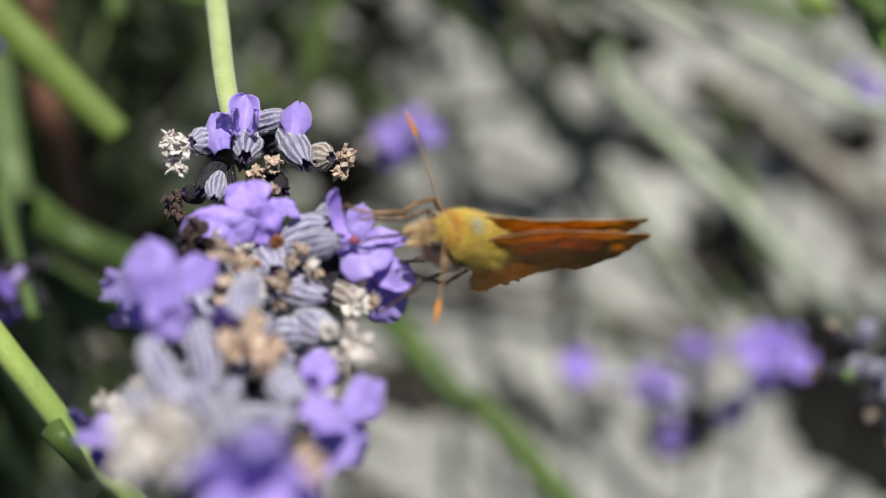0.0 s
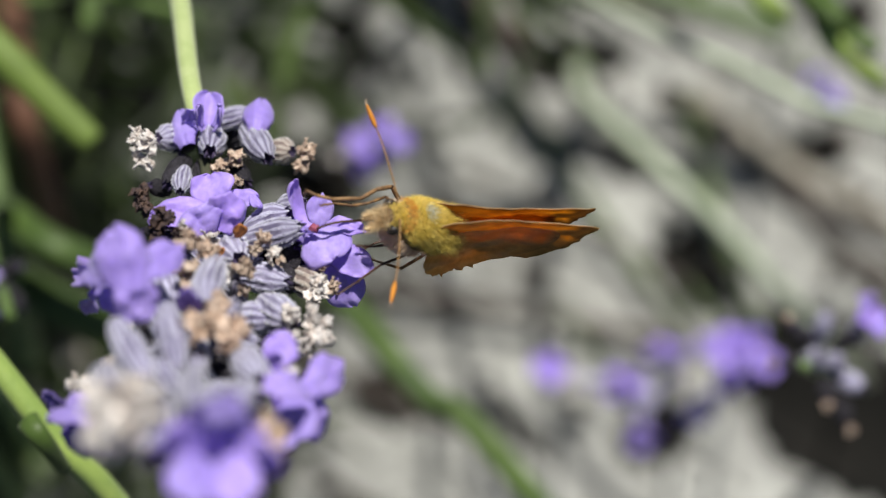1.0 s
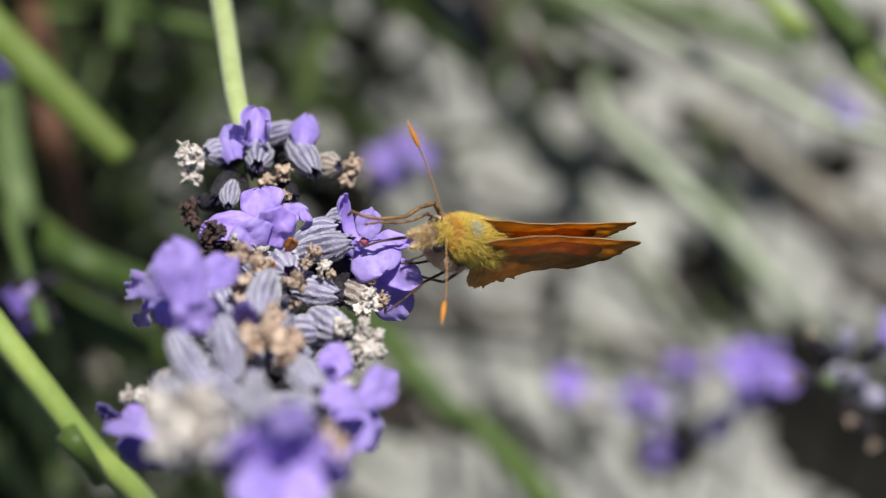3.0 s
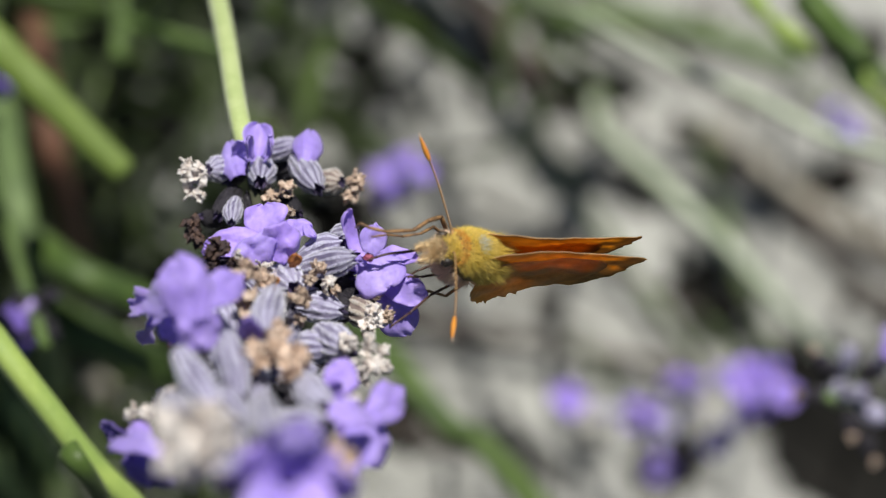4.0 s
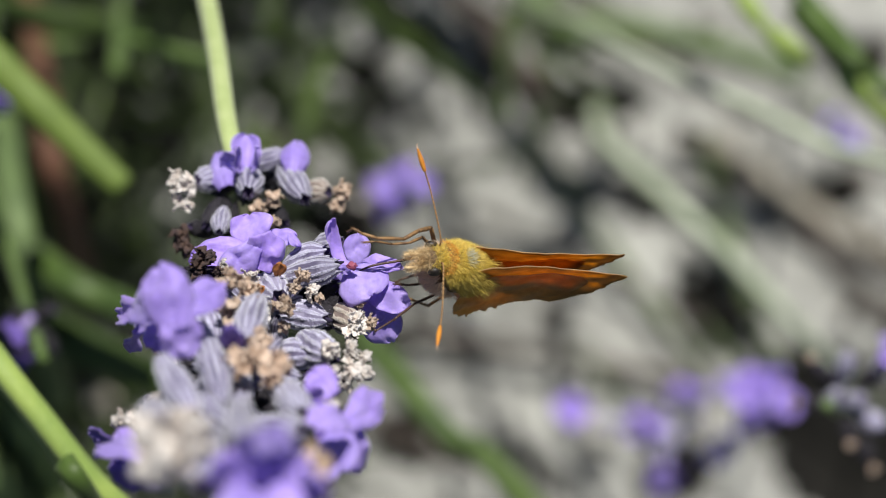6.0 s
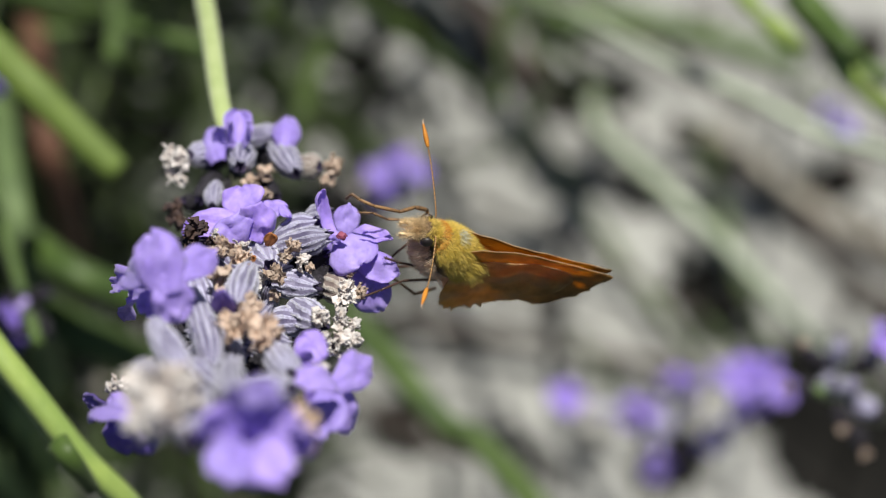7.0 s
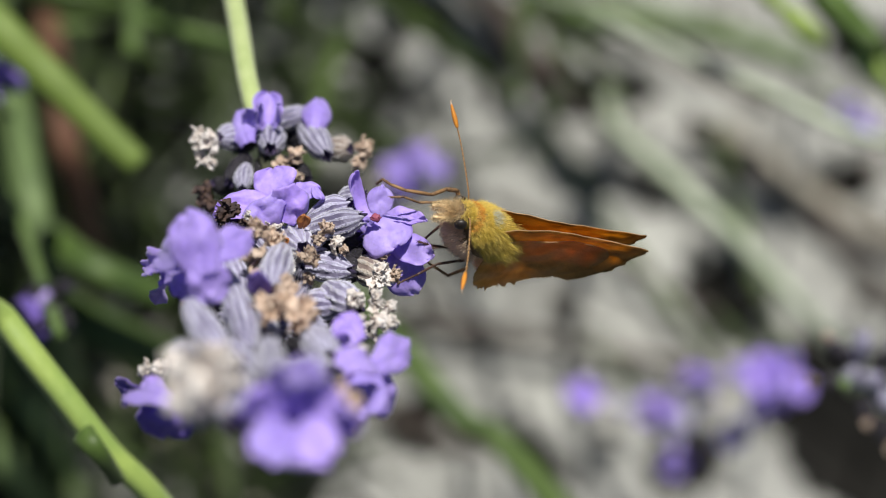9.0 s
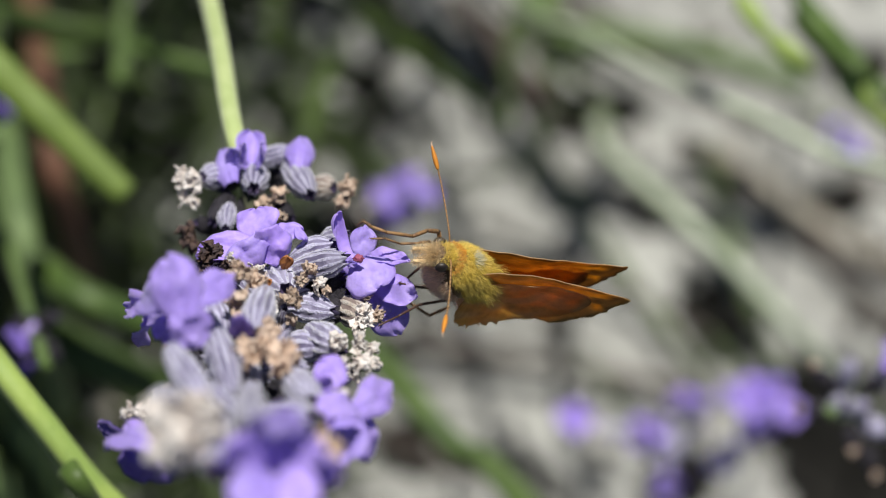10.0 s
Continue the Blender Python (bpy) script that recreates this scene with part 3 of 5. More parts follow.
# third whorl
f = bloom(spike, at(-13.5, -0.5, -1), (0, 0.6, 0.7), 0.75)
lobe(f, at(-13.2, -0.1, 2), at(-13.7, 2.6, 1), 3.2, (-0.15, 0.4, 0.9), 0.15, -0.05, 0.35, 1)
lobe(f, at(-13.4, -0.6, 3), at(-18.2, -0.7, 3), 2.3, (-0.1, 0.35, 0.9), 0.35, -0.15, 0.3, 2)
lobe(f, at(-12.9, 0.5, 1), at(-9.8, 0.7, 2), 1.5, (0.1, 0.45, 0.9), 0.25, -0.25, 0.3, 3)
lobe(f, at(-12.5, 0.8, 5.5), at(-11.9, -2.0, 4), 3.3, (0.25, -0.3, 1), 0.1, -0.3, 0.55, 4)
lobe(f, at(-12.9, 0.0, 5), at(-15.4, -2.7, 4), 2.6, (-0.3, -0.5, 0.9), 0.2, -0.2, 0.5, 5)
lobe(f, at(-10.3, 0.9, 2), at(-9.6, -0.1, 3), 0.9, (0.4, 0.1, 0.9), 0.1, -0.3, 0.2, 6)
lobe(f, at(-17.2, -0.9, 3), at(-18.4, -1.3, 2), 1.6, (-0.7, 0.1, 0.7), 0.2, -0.3, 0.2, 7, PETAL_DEEP_SHADE)
withered(spike, at(-16.5, -1.1, 5.5), (-0.5, 0.1, 0.8), 0, 0.95, dark=True)
withered(spike, at(-15.7, -2.0, 5.5), (0.2, -0.6, 0.8), 0, 0.75, dark=True)
withered(spike, at(-17.0, -2.1, 5.5), (-0.4, -0.7, 0.6), 0, 0.7, dark=True)
withered(spike, at(-15.4, -1.5, 7), (0.3, 0.1, 0.9), 2, 0.36, pale=True)
calyx(spike, at(-17.2, -2.3, 4), at(-18.6, -1.9, 5), 2, 0.4, dark=True)
calyx(spike, at(-15.6, -1.8, 0), at(-16.7, -2.6, 4), 1, 1.0, dark=True)
calyx(spike, at(-10.7, -1.7, 1), at(-7.3, -0.4, 2.5), 0, 1.0)
calyx(spike, at(-8.5, -0.5, -1), at(-6.2, 0.2, 0.5), 1, 0.95)
calyx(spike, at(-10.8, -2.7, 3), at(-6.2, -1.8, 4.5), 2, 1.1)
calyx(spike, at(-10.1, -3.6, 1), at(-6.5, -3.2, 2.5), 0, 1.0, dark=True)
calyx(spike, at(-9.2, -4.3, 1), at(-6.0, -4.7, 2), 1, 1.05, dark=True)
calyx(spike, at(-12.2, -3.0, 2.5), at(-11.0, -4.3, 6), 3, 1.1)
withered(spike, at(-9.4, -2.8, 5.5), (0.6, 0.6, 0.5), 1, 0.62)
withered(spike, at(-8.7, -3.7, 6), (0.8, -0.2, 0.5), 2, 0.62, pale=True)
withered(spike, at(-8.0, -4.1, 6), (0.9, -0.4, 0.4), 0, 0.42)
withered(spike, at(-10.0, -3.5, 5.5), (0.2, 0.3, 0.9), 0, 0.55)
calyx(spike, at(-10.9, -5.5, 4), at(-7.2, -5.9, 5.5), 1, 1.02)
calyx(spike, at(-8.7, -5.4, 2), at(-6.5, -6.2, 3.5), 0, 0.95, dark=True)
withered(spike, at(-10.5, -5.2, 9), (0.3, 0.5, 0.8), 2, 0.75)
withered(spike, at(-11.5, -5.3, 8.5), (-0.4, 0.3, 0.8), 1, 0.7, pale=True)
withered(spike, at(-10.4, -6.2, 8.5), (0.1, -0.6, 0.8), 0, 0.5)
calyx(spike, at(-11.4, -7.3, 6), at(-10.9, -5.7, 9), 2, 0.45)
f = bloom(spike, at(-5.3, -2.0, 0.5), (0.35, 0.2, 0.9), 0.7, throat=True)
part("throat", seed_blob(at(-5.2, -1.7, 4.6), 0.38), THROAT, f, "reddish brown throat", lobe_frame(f))
lobe(f, at(-5.6, -2.1, 2.5), at(-6.9, 1.8, 4), 1.35, (0.75, 0.1, 0.65), -0.45, 0.5, 0.2, 11)
lobe(f, at(-5.1, -1.9, 1), at(-4.8, 0.8, 1.5), 1.9, (0.1, 0.2, 1), 0.15, -0.2, 0.3, 12)
lobe(f, at(-4.5, -1.7, 1.5), at(-1.4, -2.0, 3), 1.7, (0.2, 0.45, 0.9), 0.3, 0.4, 0.35, 13)
lobe(f, at(-5.1, -2.0, 2), at(-7.9, -1.9, 2.5), 2.0, (-0.25, 0.15, 1), 0.25, -0.3, 0.25, 14)
lobe(f, at(-5.2, -1.8, 3), at(-3.6, -4.1, 4.5), 3.9, (0.1, 0.1, 1), 0.35, -0.25, 0.3, 15)
lobe(f, at(-5.4, -2.1, 3.5), at(-6.2, -2.0, 4.5), 0.75, (0.0, 0.2, 1), 0.1, 0.3, 0.15, 16)
f = bloom(spike, at(-4.3, -4.3, -1), (0.5, -0.2, 0.8), 0.7)
lobe(f, at(-4.2, -3.9, 2.5), at(-0.8, -4.6, 3), 2.3, (0.15, 0.35, 0.9), 0.3, -0.25, 0.35, 17)
lobe(f, at(-4.0, -4.7, 1.5), at(-2.2, -7.7, 1), 3.0, (0.2, -0.25, 0.9), 0.3, -0.3, 0.25, 18)
lobe(f, at(-4.2, -4.5, 2), at(-6.5, -4.0, 1), 1.9, (-0.1, -0.2, 1), 0.2, -0.2, 0.3, 19)
lobe(f, at(-3.8, -4.5, 2.5), at(-3.7, -6.4, 2), 2.0, (-0.2, -0.1, 1), 0.15, 0.25, 0.35, 20)
calyx(spike, at(-6.8, -5.5, 2), at(-4.6, -6.5, 4), 1, 1.15, dry=True)
withered(spike, at(-5.2, -6.3, 5), (0.5, -0.2, 0.8), 1, 0.95, pale=True)
withered(spike, at(-4.2, -6.2, 4.5), (0.9, -0.2, 0.4), 2, 0.55)
withered(spike, at(-4.8, -4.9, 4), (0.5, 0.8, 0.3), 0, 0.42)
withered(spike, at(-5.4, -7.2, 4), (0.1, -0.9, 0.3), 0, 0.5, dark=True)
withered(spike, at(-14.2, -3.1, 13), (0.1, 0.5, 0.9), 2, 0.85)
withered(spike, at(-13.2, -3.5, 12), (0.4, 0.2, 0.9), 1, 0.85)
withered(spike, at(-14.0, -4.7, 16), (0.1, -0.1, 1), 0, 1.1)
withered(spike, at(-12.9, -4.9, 15), (0.4, -0.3, 0.9), 2, 0.85)
withered(spike, at(-13.5, -2.6, 4), (0.2, 0.6, 0.7), 1, 0.7, pale=True)
calyx(spike, at(-13.2, -4.0, 1), at(-13.4, -2.3, 4), 2, 0.8)
for root, tip, w in ((at(-11.2, -2.5, 5), at(-10.8, -1.5, 6), 1.0), (at(-12.5, -4.6, 5), at(-12.5, -3.2, 6), 0.9), (at(-12.1, -8.8, 8), at(-11.8, -7.2, 9), 1.6)):
    piece("bract", lobe_mesh(root, tip, w, (0.2, 0, 1), 0.2, -0.3, 0.1, 51, BRACT), spike)

# fourth whorl
calyx(spike, at(-11.8, -9.0, 8), at(-7.7, -8.4, 11), 0, 1.15)
calyx(spike, at(-8.9, -7.5, 9), at(-6.5, -9.0, 12), 3, 1.1)
calyx(spike, at(-10.5, -10.5, 8), at(-8.0, -9.9, 10), 1, 1.2, dark=True)
withered(spike, at(-7.0, -8.3, 13), (0.8, 0.2, 0.6), 0, 0.85, pale=True)
withered(spike, at(-5.4, -8.4, 12.5), (0.9, 0.1, 0.4), 1, 0.8, pale=True)
withered(spike, at(-4.3, -8.9, 13), (0.9, -0.1, 0.4), 2, 0.62, pale=True)
withered(spike, at(-4.0, -9.9, 14), (0.9, -0.4, 0.4), 0, 0.6, pale=True)
withered(spike, at(-5.3, -9.9, 14), (0.7, -0.3, 0.6), 2, 0.95, pale=True)
withered(spike, at(-6.7, -10.1, 15), (0.5, -0.3, 0.8), 1, 0.85, pale=True)
calyx(spike, at(-8.4, -10.7, 13), at(-5.7, -10.6, 15), 1, 1.0)
f = bloom(spike, at(-18.3, -5.9, 18), (-0.5, 0.3, 0.7), 0.9)
lobe(f, at(-16.8, -6.3, 31), at(-18.3, -1.7, 30), 3.6, (-0.1, 0.0, 1), 0.2, -0.35, 0.45, 61)
lobe(f, at(-16.8, -5.2, 28), at(-14.0, -2.9, 24), 2.4, (0.2, 0.3, 0.9), 0.3, -0.3, 0.3, 62)
lobe(f, at(-17.8, -4.8, 27), at(-21.2, -4.6, 20), 3.0, (-0.2, 0.4, 0.9), 0.2, -0.2, 0.35, 63)
lobe(f, at(-16.8, -4.7, 31), at(-16.4, -8.2, 30), 2.9, (0.2, 0.0, 1), 0.1, -0.3, 0.45, 64)
lobe(f, at(-19.4, -5.4, 20), at(-23.0, -5.6, 8), 2.0, (-0.6, 0.3, 0.7), 0.2, 0.3, 0.5, 65)
lobe(f, at(-18.9, -6.6, 19), at(-22.5, -8.1, 8), 1.7, (-0.2, 0.5, 0.8), 0.2, 0.3, 0.5, 66)
lobe(f, at(-18.8, -6.0, 20), at(-19.8, -7.8, 20), 2.2, (-0.2, 0.2, 1), 0.1, -0.3, 0.4, 67)
# dark lump stands in for the shaded gap under this flower
withered(spike, at(-19.6, -7.9, 9), (-0.3, -0.6, 0.6), 0, 0.7, dark=True)
withered(spike, at(-19.9, -8.2, 8.5), (-0.7, -0.4, 0.5), 1, 0.28, pale=True)
withered(spike, at(-19.2, -8.9, 9), (-0.2, -0.7, 0.6), 2, 0.4, pale=True)
withered(spike, at(-19.9, -9.3, 9), (-0.6, -0.6, 0.6), 0, 0.3, pale=True)
calyx(spike, at(-17.0, -4.8, 12), at(-15.3, -7.3, 16), 1, 1.0)
calyx(spike, at(-15.8, -6.2, 22), at(-13.5, -11.8, 30), 0, 1.0)
calyx(spike, at(-17.8, -8.3, 33), at(-14.8, -12.1, 39), 2, 1.05)
calyx(spike, at(-17.9, -8.3, 10), at(-15.4, -13.7, 14), 1, 1.2, dark=True)
f = bloom(spike, at(-13.4, -6.8, 22), (-0.1, -0.2, 0.9), 0.5)
lobe(f, at(-13.1, -7.5, 26), at(-13.1, -5.9, 28), 1.7, (0, 0, 1), 0.2, 0.5, 0.1, 71, PETAL_DEEP_SHADE)
calyx(spike, at(-12.2, -4.3, 14), at(-12.6, -7.2, 23), 2, 1.15)

# fifth whorl, nearer the tip
withered(spike, at(-12.4, -8.7, 26), (0.1, 0.2, 0.9), 1, 1.25)
withered(spike, at(-10.7, -9.1, 27), (0.4, 0.1, 0.9), 2, 1.2)
withered(spike, at(-11.8, -7.6, 22), (0.1, 0.3, 0.9), 0, 1.0)
withered(spike, at(-10.1, -9.1, 22), (0.4, 0.1, 0.9), 1, 0.8)
calyx(spike, at(-12.7, -10.8, 12), at(-9.7, -12.8, 18), 0, 1.1, dark=True)
calyx(spike, at(-9.8, -10.5, 24), at(-7.7, -12.0, 34), 1, 1.0)
calyx(spike, at(-10.3, -13.0, 36), at(-7.4, -13.0, 40), 2, 1.1)
calyx(spike, at(-14.0, -12.7, 16), at(-13.3, -10.5, 18), 1, 1.0, dark=True)
f = bloom(spike, at(-6.0, -11.9, 20), (0.5, 0.5, 0.7), 0.8)
lobe(f, at(-5.9, -11.3, 24), at(-7.6, -9.5, 24), 2.4, (-0.1, 0.4, 0.9), 0.3, -0.2, 0.25, 81)
lobe(f, at(-6.7, -11.5, 24), at(-7.9, -11.3, 25), 1.6, (0, 0, 1), 0.2, 0.4, 0.2, 82, PETAL_DEEP_SHADE)
withered(spike, at(-7.4, -12.1, 29), (0.2, -0.2, 1), 1, 0.5, pale=True)
withered(spike, at(-6.1, -11.8, 28), (0.5, -0.2, 1), 2, 0.55, pale=True)
f = bloom(spike, at(-4.8, -13.5, 24), (0.6, 0.1, 0.7), 0.85)
lobe(f, at(-4.8, -13.2, 30), at(-2.6, -11.3, 24), 2.6, (0.3, 0.2, 0.9), 0.3, -0.3, 0.35, 83)
lobe(f, at(-4.4, -13.0, 32), at(-7.3, -12.4, 36), 2.2, (-0.1, 0.45, 0.9), 0.35, -0.2, 0.35, 84)
lobe(f, at(-4.8, -13.0, 29), at(-3.8, -16.5, 26), 2.3, (0.5, 0.0, 0.8), 0.2, -0.3, 0.35, 85)
lobe(f, at(-5.2, -13.4, 29), at(-5.3, -16.7, 33), 2.9, (-0.1, 0.2, 1), 0.15, 0.25, 0.4, 86)
lobe(f, at(-5.4, -13.4, 29), at(-6.6, -14.7, 29), 2.0, (-0.2, -0.5, 0.8), 0.2, 0.3, 0.3, 87, PETAL_DEEP_SHADE)
withered(spike, at(-7.7, -14.0, 34), (0.2, 0.2, 1), 1, 0.3, pale=True)
withered(spike, at(-6.8, -14.8, 46), (0.4, -0.1, 0.9), 2, 1.15)
withered(spike, at(-6.3, -15.7, 48), (0.4, -0.4, 0.9), 1, 1.0)
withered(spike, at(-21.0, -12.3, 9), (-0.5, 0.6, 0.5), 0, 0.45, pale=True)
withered(spike, at(-21.6, -12.8, 9), (-0.8, 0.3, 0.4), 1, 0.22, pale=True)
withered(spike, at(-22.4, -13.4, 16), (-0.9, 0.2, 0.4), 2, 0.6, pale=True)
withered(spike, at(-21.0, -13.3, 19), (-0.6, 0.2, 0.7), 0, 0.75, pale=True)
calyx(spike, at(-18.1, -11.3, 24), at(-19.7, -13.2, 26), 3, 1.0, dry=True)
f = bloom(spike, at(-21.3, -15.7, 20), (-0.4, 0.2, 0.8), 0.9)
lobe(f, at(-19.3, -15.4, 30), at(-23.1, -15.7, 22), 2.3, (-0.1, 0.55, 0.85), 0.35, -0.2, 0.35, 91)
lobe(f, at(-20.4, -15.3, 26), at(-22.2, -14.0, 22), 1.8, (-0.1, 0.2, 1), 0.2, -0.3, 0.35, 92)
lobe(f, at(-19.7, -15.8, 27), at(-20.5, -18.2, 25), 3.6, (-0.1, -0.45, 0.85), 0.3, -0.3, 0.35, 93, PETAL_DEEP_SHADE)
lobe(f, at(-22.1, -15.1, 19), at(-24.9, -14.4, 14), 1.5, (-0.3, -0.2, 0.9), 0.2, 0.2, 0.35, 94, PETAL_DEEP_SHADE)
lobe(f, at(-22.2, -16.0, 21), at(-21.9, -17.8, 20), 1.8, (-0.5, -0.3, 0.8), 0.2, -0.2, 0.35, 95, PETAL_DEEP_SHADE)

# tip
calyx(spike, at(-17.7, -11.4, 40), at(-16.4, -12.7, 48), 3, 1.0)
withered(spike, at(-15.2, -12.4, 58), (-0.4, 0.2, 0.9), 1, 1.56, pale=True)
withered(spike, at(-14.0, -13.2, 62), (-0.3, 0.1, 0.9), 2, 1.74, pale=True)
withered(spike, at(-13.7, -12.4, 56), (0.1, 0.3, 0.9), 0, 1.44, pale=True)
withered(spike, at(-15.2, -14.0, 58), (-0.4, -0.2, 0.9), 1, 1.32, pale=True)
calyx(spike, at(-14.1, -12.1, 46), at(-12.8, -15.4, 58), 1, 1.3)
calyx(spike, at(-11.4, -10.9, 44), at(-10.4, -12.9, 58), 2, 0.95)
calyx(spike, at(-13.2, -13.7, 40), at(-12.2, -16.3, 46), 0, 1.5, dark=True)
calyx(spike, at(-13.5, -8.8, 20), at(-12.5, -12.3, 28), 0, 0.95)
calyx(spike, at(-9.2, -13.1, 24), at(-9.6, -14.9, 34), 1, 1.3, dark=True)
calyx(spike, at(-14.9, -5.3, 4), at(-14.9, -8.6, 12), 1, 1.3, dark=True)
calyx(spike, at(-10.5, -13.2, 48), at(-8.0, -13.9, 54), 1, 1.2)
f = bloom(spike, at(-9.5, -15.9, 52), (0.05, 0.2, 0.9), 0.9)
lobe(f, at(-9.1, -15.8, 57), at(-8.2, -12.0, 62), 3.6, (0, -0.3, 1), 0.2, -0.4, 0.6, 101)
lobe(f, at(-9.3, -15.4, 58), at(-12.1, -14.2, 60), 3.2, (-0.4, -0.25, 0.9), 0.2, -0.3, 0.5, 102)
lobe(f, at(-8.9, -15.6, 58), at(-5.0, -14.7, 61), 3.4, (0.3, -0.15, 0.9), 0.2, -0.3, 0.5, 103)
lobe(f, at(-9.3, -15.4, 58), at(-10.4, -17.8, 62), 3.4, (-0.1, -0.3, 1), 0.3, -0.3, 0.5, 104)
lobe(f, at(-8.7, -15.4, 58), at(-7.0, -17.8, 62), 3.4, (0.1, -0.3, 1), 0.3, -0.3, 0.5, 105)
# the far side of the whorls
for k, (x, y, z) in enumerate(((-13.3, -5, 4), (-13, -10, 16), (-13, -14, 30))):
    for n in range(7):
        a = math.radians(52 * n + 25 * k)
        back = Vector((math.cos(a), 0.55 * math.sin(a), -0.8 + 0.35 * math.sin(a)))
        foot = at(x, y, z) + back * 0.6
        calyx(spike, foot, foot + (back + Vector((0, -0.3, 0.5))).normalized() * 3.6, n, 0.9)

# ---- other lavender stems and leaves ----
def plant_stem(points, girth, mat, label, flat=1.0, name="lavender_sprig", thin=0.1, square=0.07):
    """A lone sprig or leafy shoot whose points are in the spike's frame, from the soil upwards."""
    foot = Vector(points[0])
    ob = thing(name, rig(*foot), label, "lavender")
    pts = [Vector(p) - foot for p in points]
    if name == "lavender_sprig":
        stem(ob, pts, girth, mat, "stalk", flat, square, thin)
        for side in (-1, 1):
            p, q = pts[1], pts[2]
            out = (q - p).normalized().cross(Vector((0, 0, 1))) * side
            stem(ob, [p, p.lerp(q, 0.12) + out * 6, p.lerp(q, 0.2) + out * 15 + Vector((0, 0, -4))], girth * 0.9, LEAF, "leaf", 0.35, 0, 0.8)
    else:
        stem(ob, pts[:2] + [pts[1].lerp(pts[2], 0.1)], girth * 0.5, mat, "stalk")
        stem(ob, pts[1:], girth, mat, "leaf", flat, square, thin)
    return ob


near_stem = plant_stem([(-18.7, -36.8, -44.0), (-24.4, -28.9, -36.0), (-27.5, -24.3, -32.0), (-30.9, -20.6, -30.0), (-35.1, -15.1, -29.0), (-39.6, -9.2, -29.0), (-47.8, 2.1, -32.0), (-75, 60, -90), (-95, 150, -390)][::-1], 1.3, STEM, "bright green square lavender stem", square=0.1)
foot = RIG.inverted() @ near_stem.matrix_basis.translation / MM
# dark leaf pair added to stand in for the shadowed stretch of stem
for pts, girth in (([(-32.6, -18.9, -26.0), (-31.7, -19.8, -25.0), (-30.7, -21.3, -26.0), (-29.8, -23.3, -29.0)], 1.15), ([(-32.5, -19.0, -32.0), (-30.8, -21.2, -36.0), (-29.6, -22.7, -40.0)], 0.9)):
    stem(near_stem, [Vector(p) - foot for p in pts], girth, LEAF_DEEP_SHADED, "leaf", 0.6, 0, 0.4)
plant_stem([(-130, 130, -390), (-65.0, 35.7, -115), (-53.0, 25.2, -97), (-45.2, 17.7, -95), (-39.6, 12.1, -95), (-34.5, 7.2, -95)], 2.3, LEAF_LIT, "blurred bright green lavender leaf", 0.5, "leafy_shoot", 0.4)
plant_stem([(-120, 150, -390), (-75.8, 41.7, -230), (-57.4, 19.8, -155), (-52.0, 7.7, -132), (-49.6, -2.7, -130), (-48.8, -18.7, -150)], 2.1, SPRIG, "pale green lavender stem", square=0.1)
plant_stem([(-100, 150, -390), (-56.8, 30.3, -190), (-51.3, 16.4, -160), (-49.8, 8.2, -160), (-50.4, 1.6, -180), (-57.4, -7.3, -260)], 1.9, TWIG, "reddish brown woody twig")
# the half shade of these two comes from their darker green
plant_stem([(-90, 10, -340), (-49.8, 0.1, -130), (-42.7, -4.0, -122), (-34.2, -7.7, -125)], 2.0, LEAF_DEEP_SHADED, "green lavender leaf in half shade", 0.5, "leafy_shoot", 0.2)
plant_stem([(-80, -10, -335), (-49.7, -8.4, -140), (-42.4, -11.7, -132), (-30.6, -17.6, -140)], 2.7, LEAF_DEEP_SHADED, "green lavender leaf in half shade", 0.5, "leafy_shoot", 0.2)
plant_stem([(-95, -40, -320), (-73.2, -10.3, -230), (-62.0, -22.9, -205), (-55.2, -36.5, -210)], 3.0, SPRIG, "grey-green lavender leaf in half shade", 0.5, "leafy_shoot", 0.3)
plant_stem([(-105, -60, -310), (-74.2, -25.4, -220), (-64.6, -31.6, -200), (-57.7, -43.1, -210)], 2.6, SPRIG, "grey-green lavender leaf in half shade", 0.5, "leafy_shoot", 0.3)
plant_stem([(-60, 100, -378), (-40.8, 27.6, -150), (-34.6, 25.5, -145), (-26.7, 23.6, -145)], 1.9, LEAF, "green lavender leaf over the soil", 0.5, "leafy_shoot", 0.2)
plant_stem([(-90, 120, -380), (-61.0, 34.2, -170), (-49.8, 30.8, -165), (-37.5, 29.7, -170)], 2.6, LEAF_DEEP_SHADED, "green lavender leaf over the soil", 0.5, "leafy_shoot", 0.3)
plant_stem([(-38.7, 6.5, -340), (-15.0, -8.5, -200), (-7.3, -15.4, -178), (1.2, -25.1, -172), (11.1, -33.3, -170), (60, -90, -110)], 1.9, LEAF, "green lavender stem over the gravel")
plant_stem([(31.8, 22.9, -345.0), (26.9, 24.5, -290), (26.2, 18.8, -262), (35.2, 8.5, -242), (45.7, -1.5, -240), (58.7, -15.3, -246), (75.6, -29.1, -290)], 1.35, STEM_PALE, "pale grey-green lavender stem over the gravel")
# dark strip drawn where a stem shadow crosses the gravel
plant_stem([(31.0, 21.4, -340.0), (28.3, 23.2, -318), (21.2, 24.7, -295), (11.2, 33.9, -285), (1.6, 46.7, -300)], 2.3, TWIG_AND_SHADOW, "dark strip standing in for a stem shadow on the gravel")
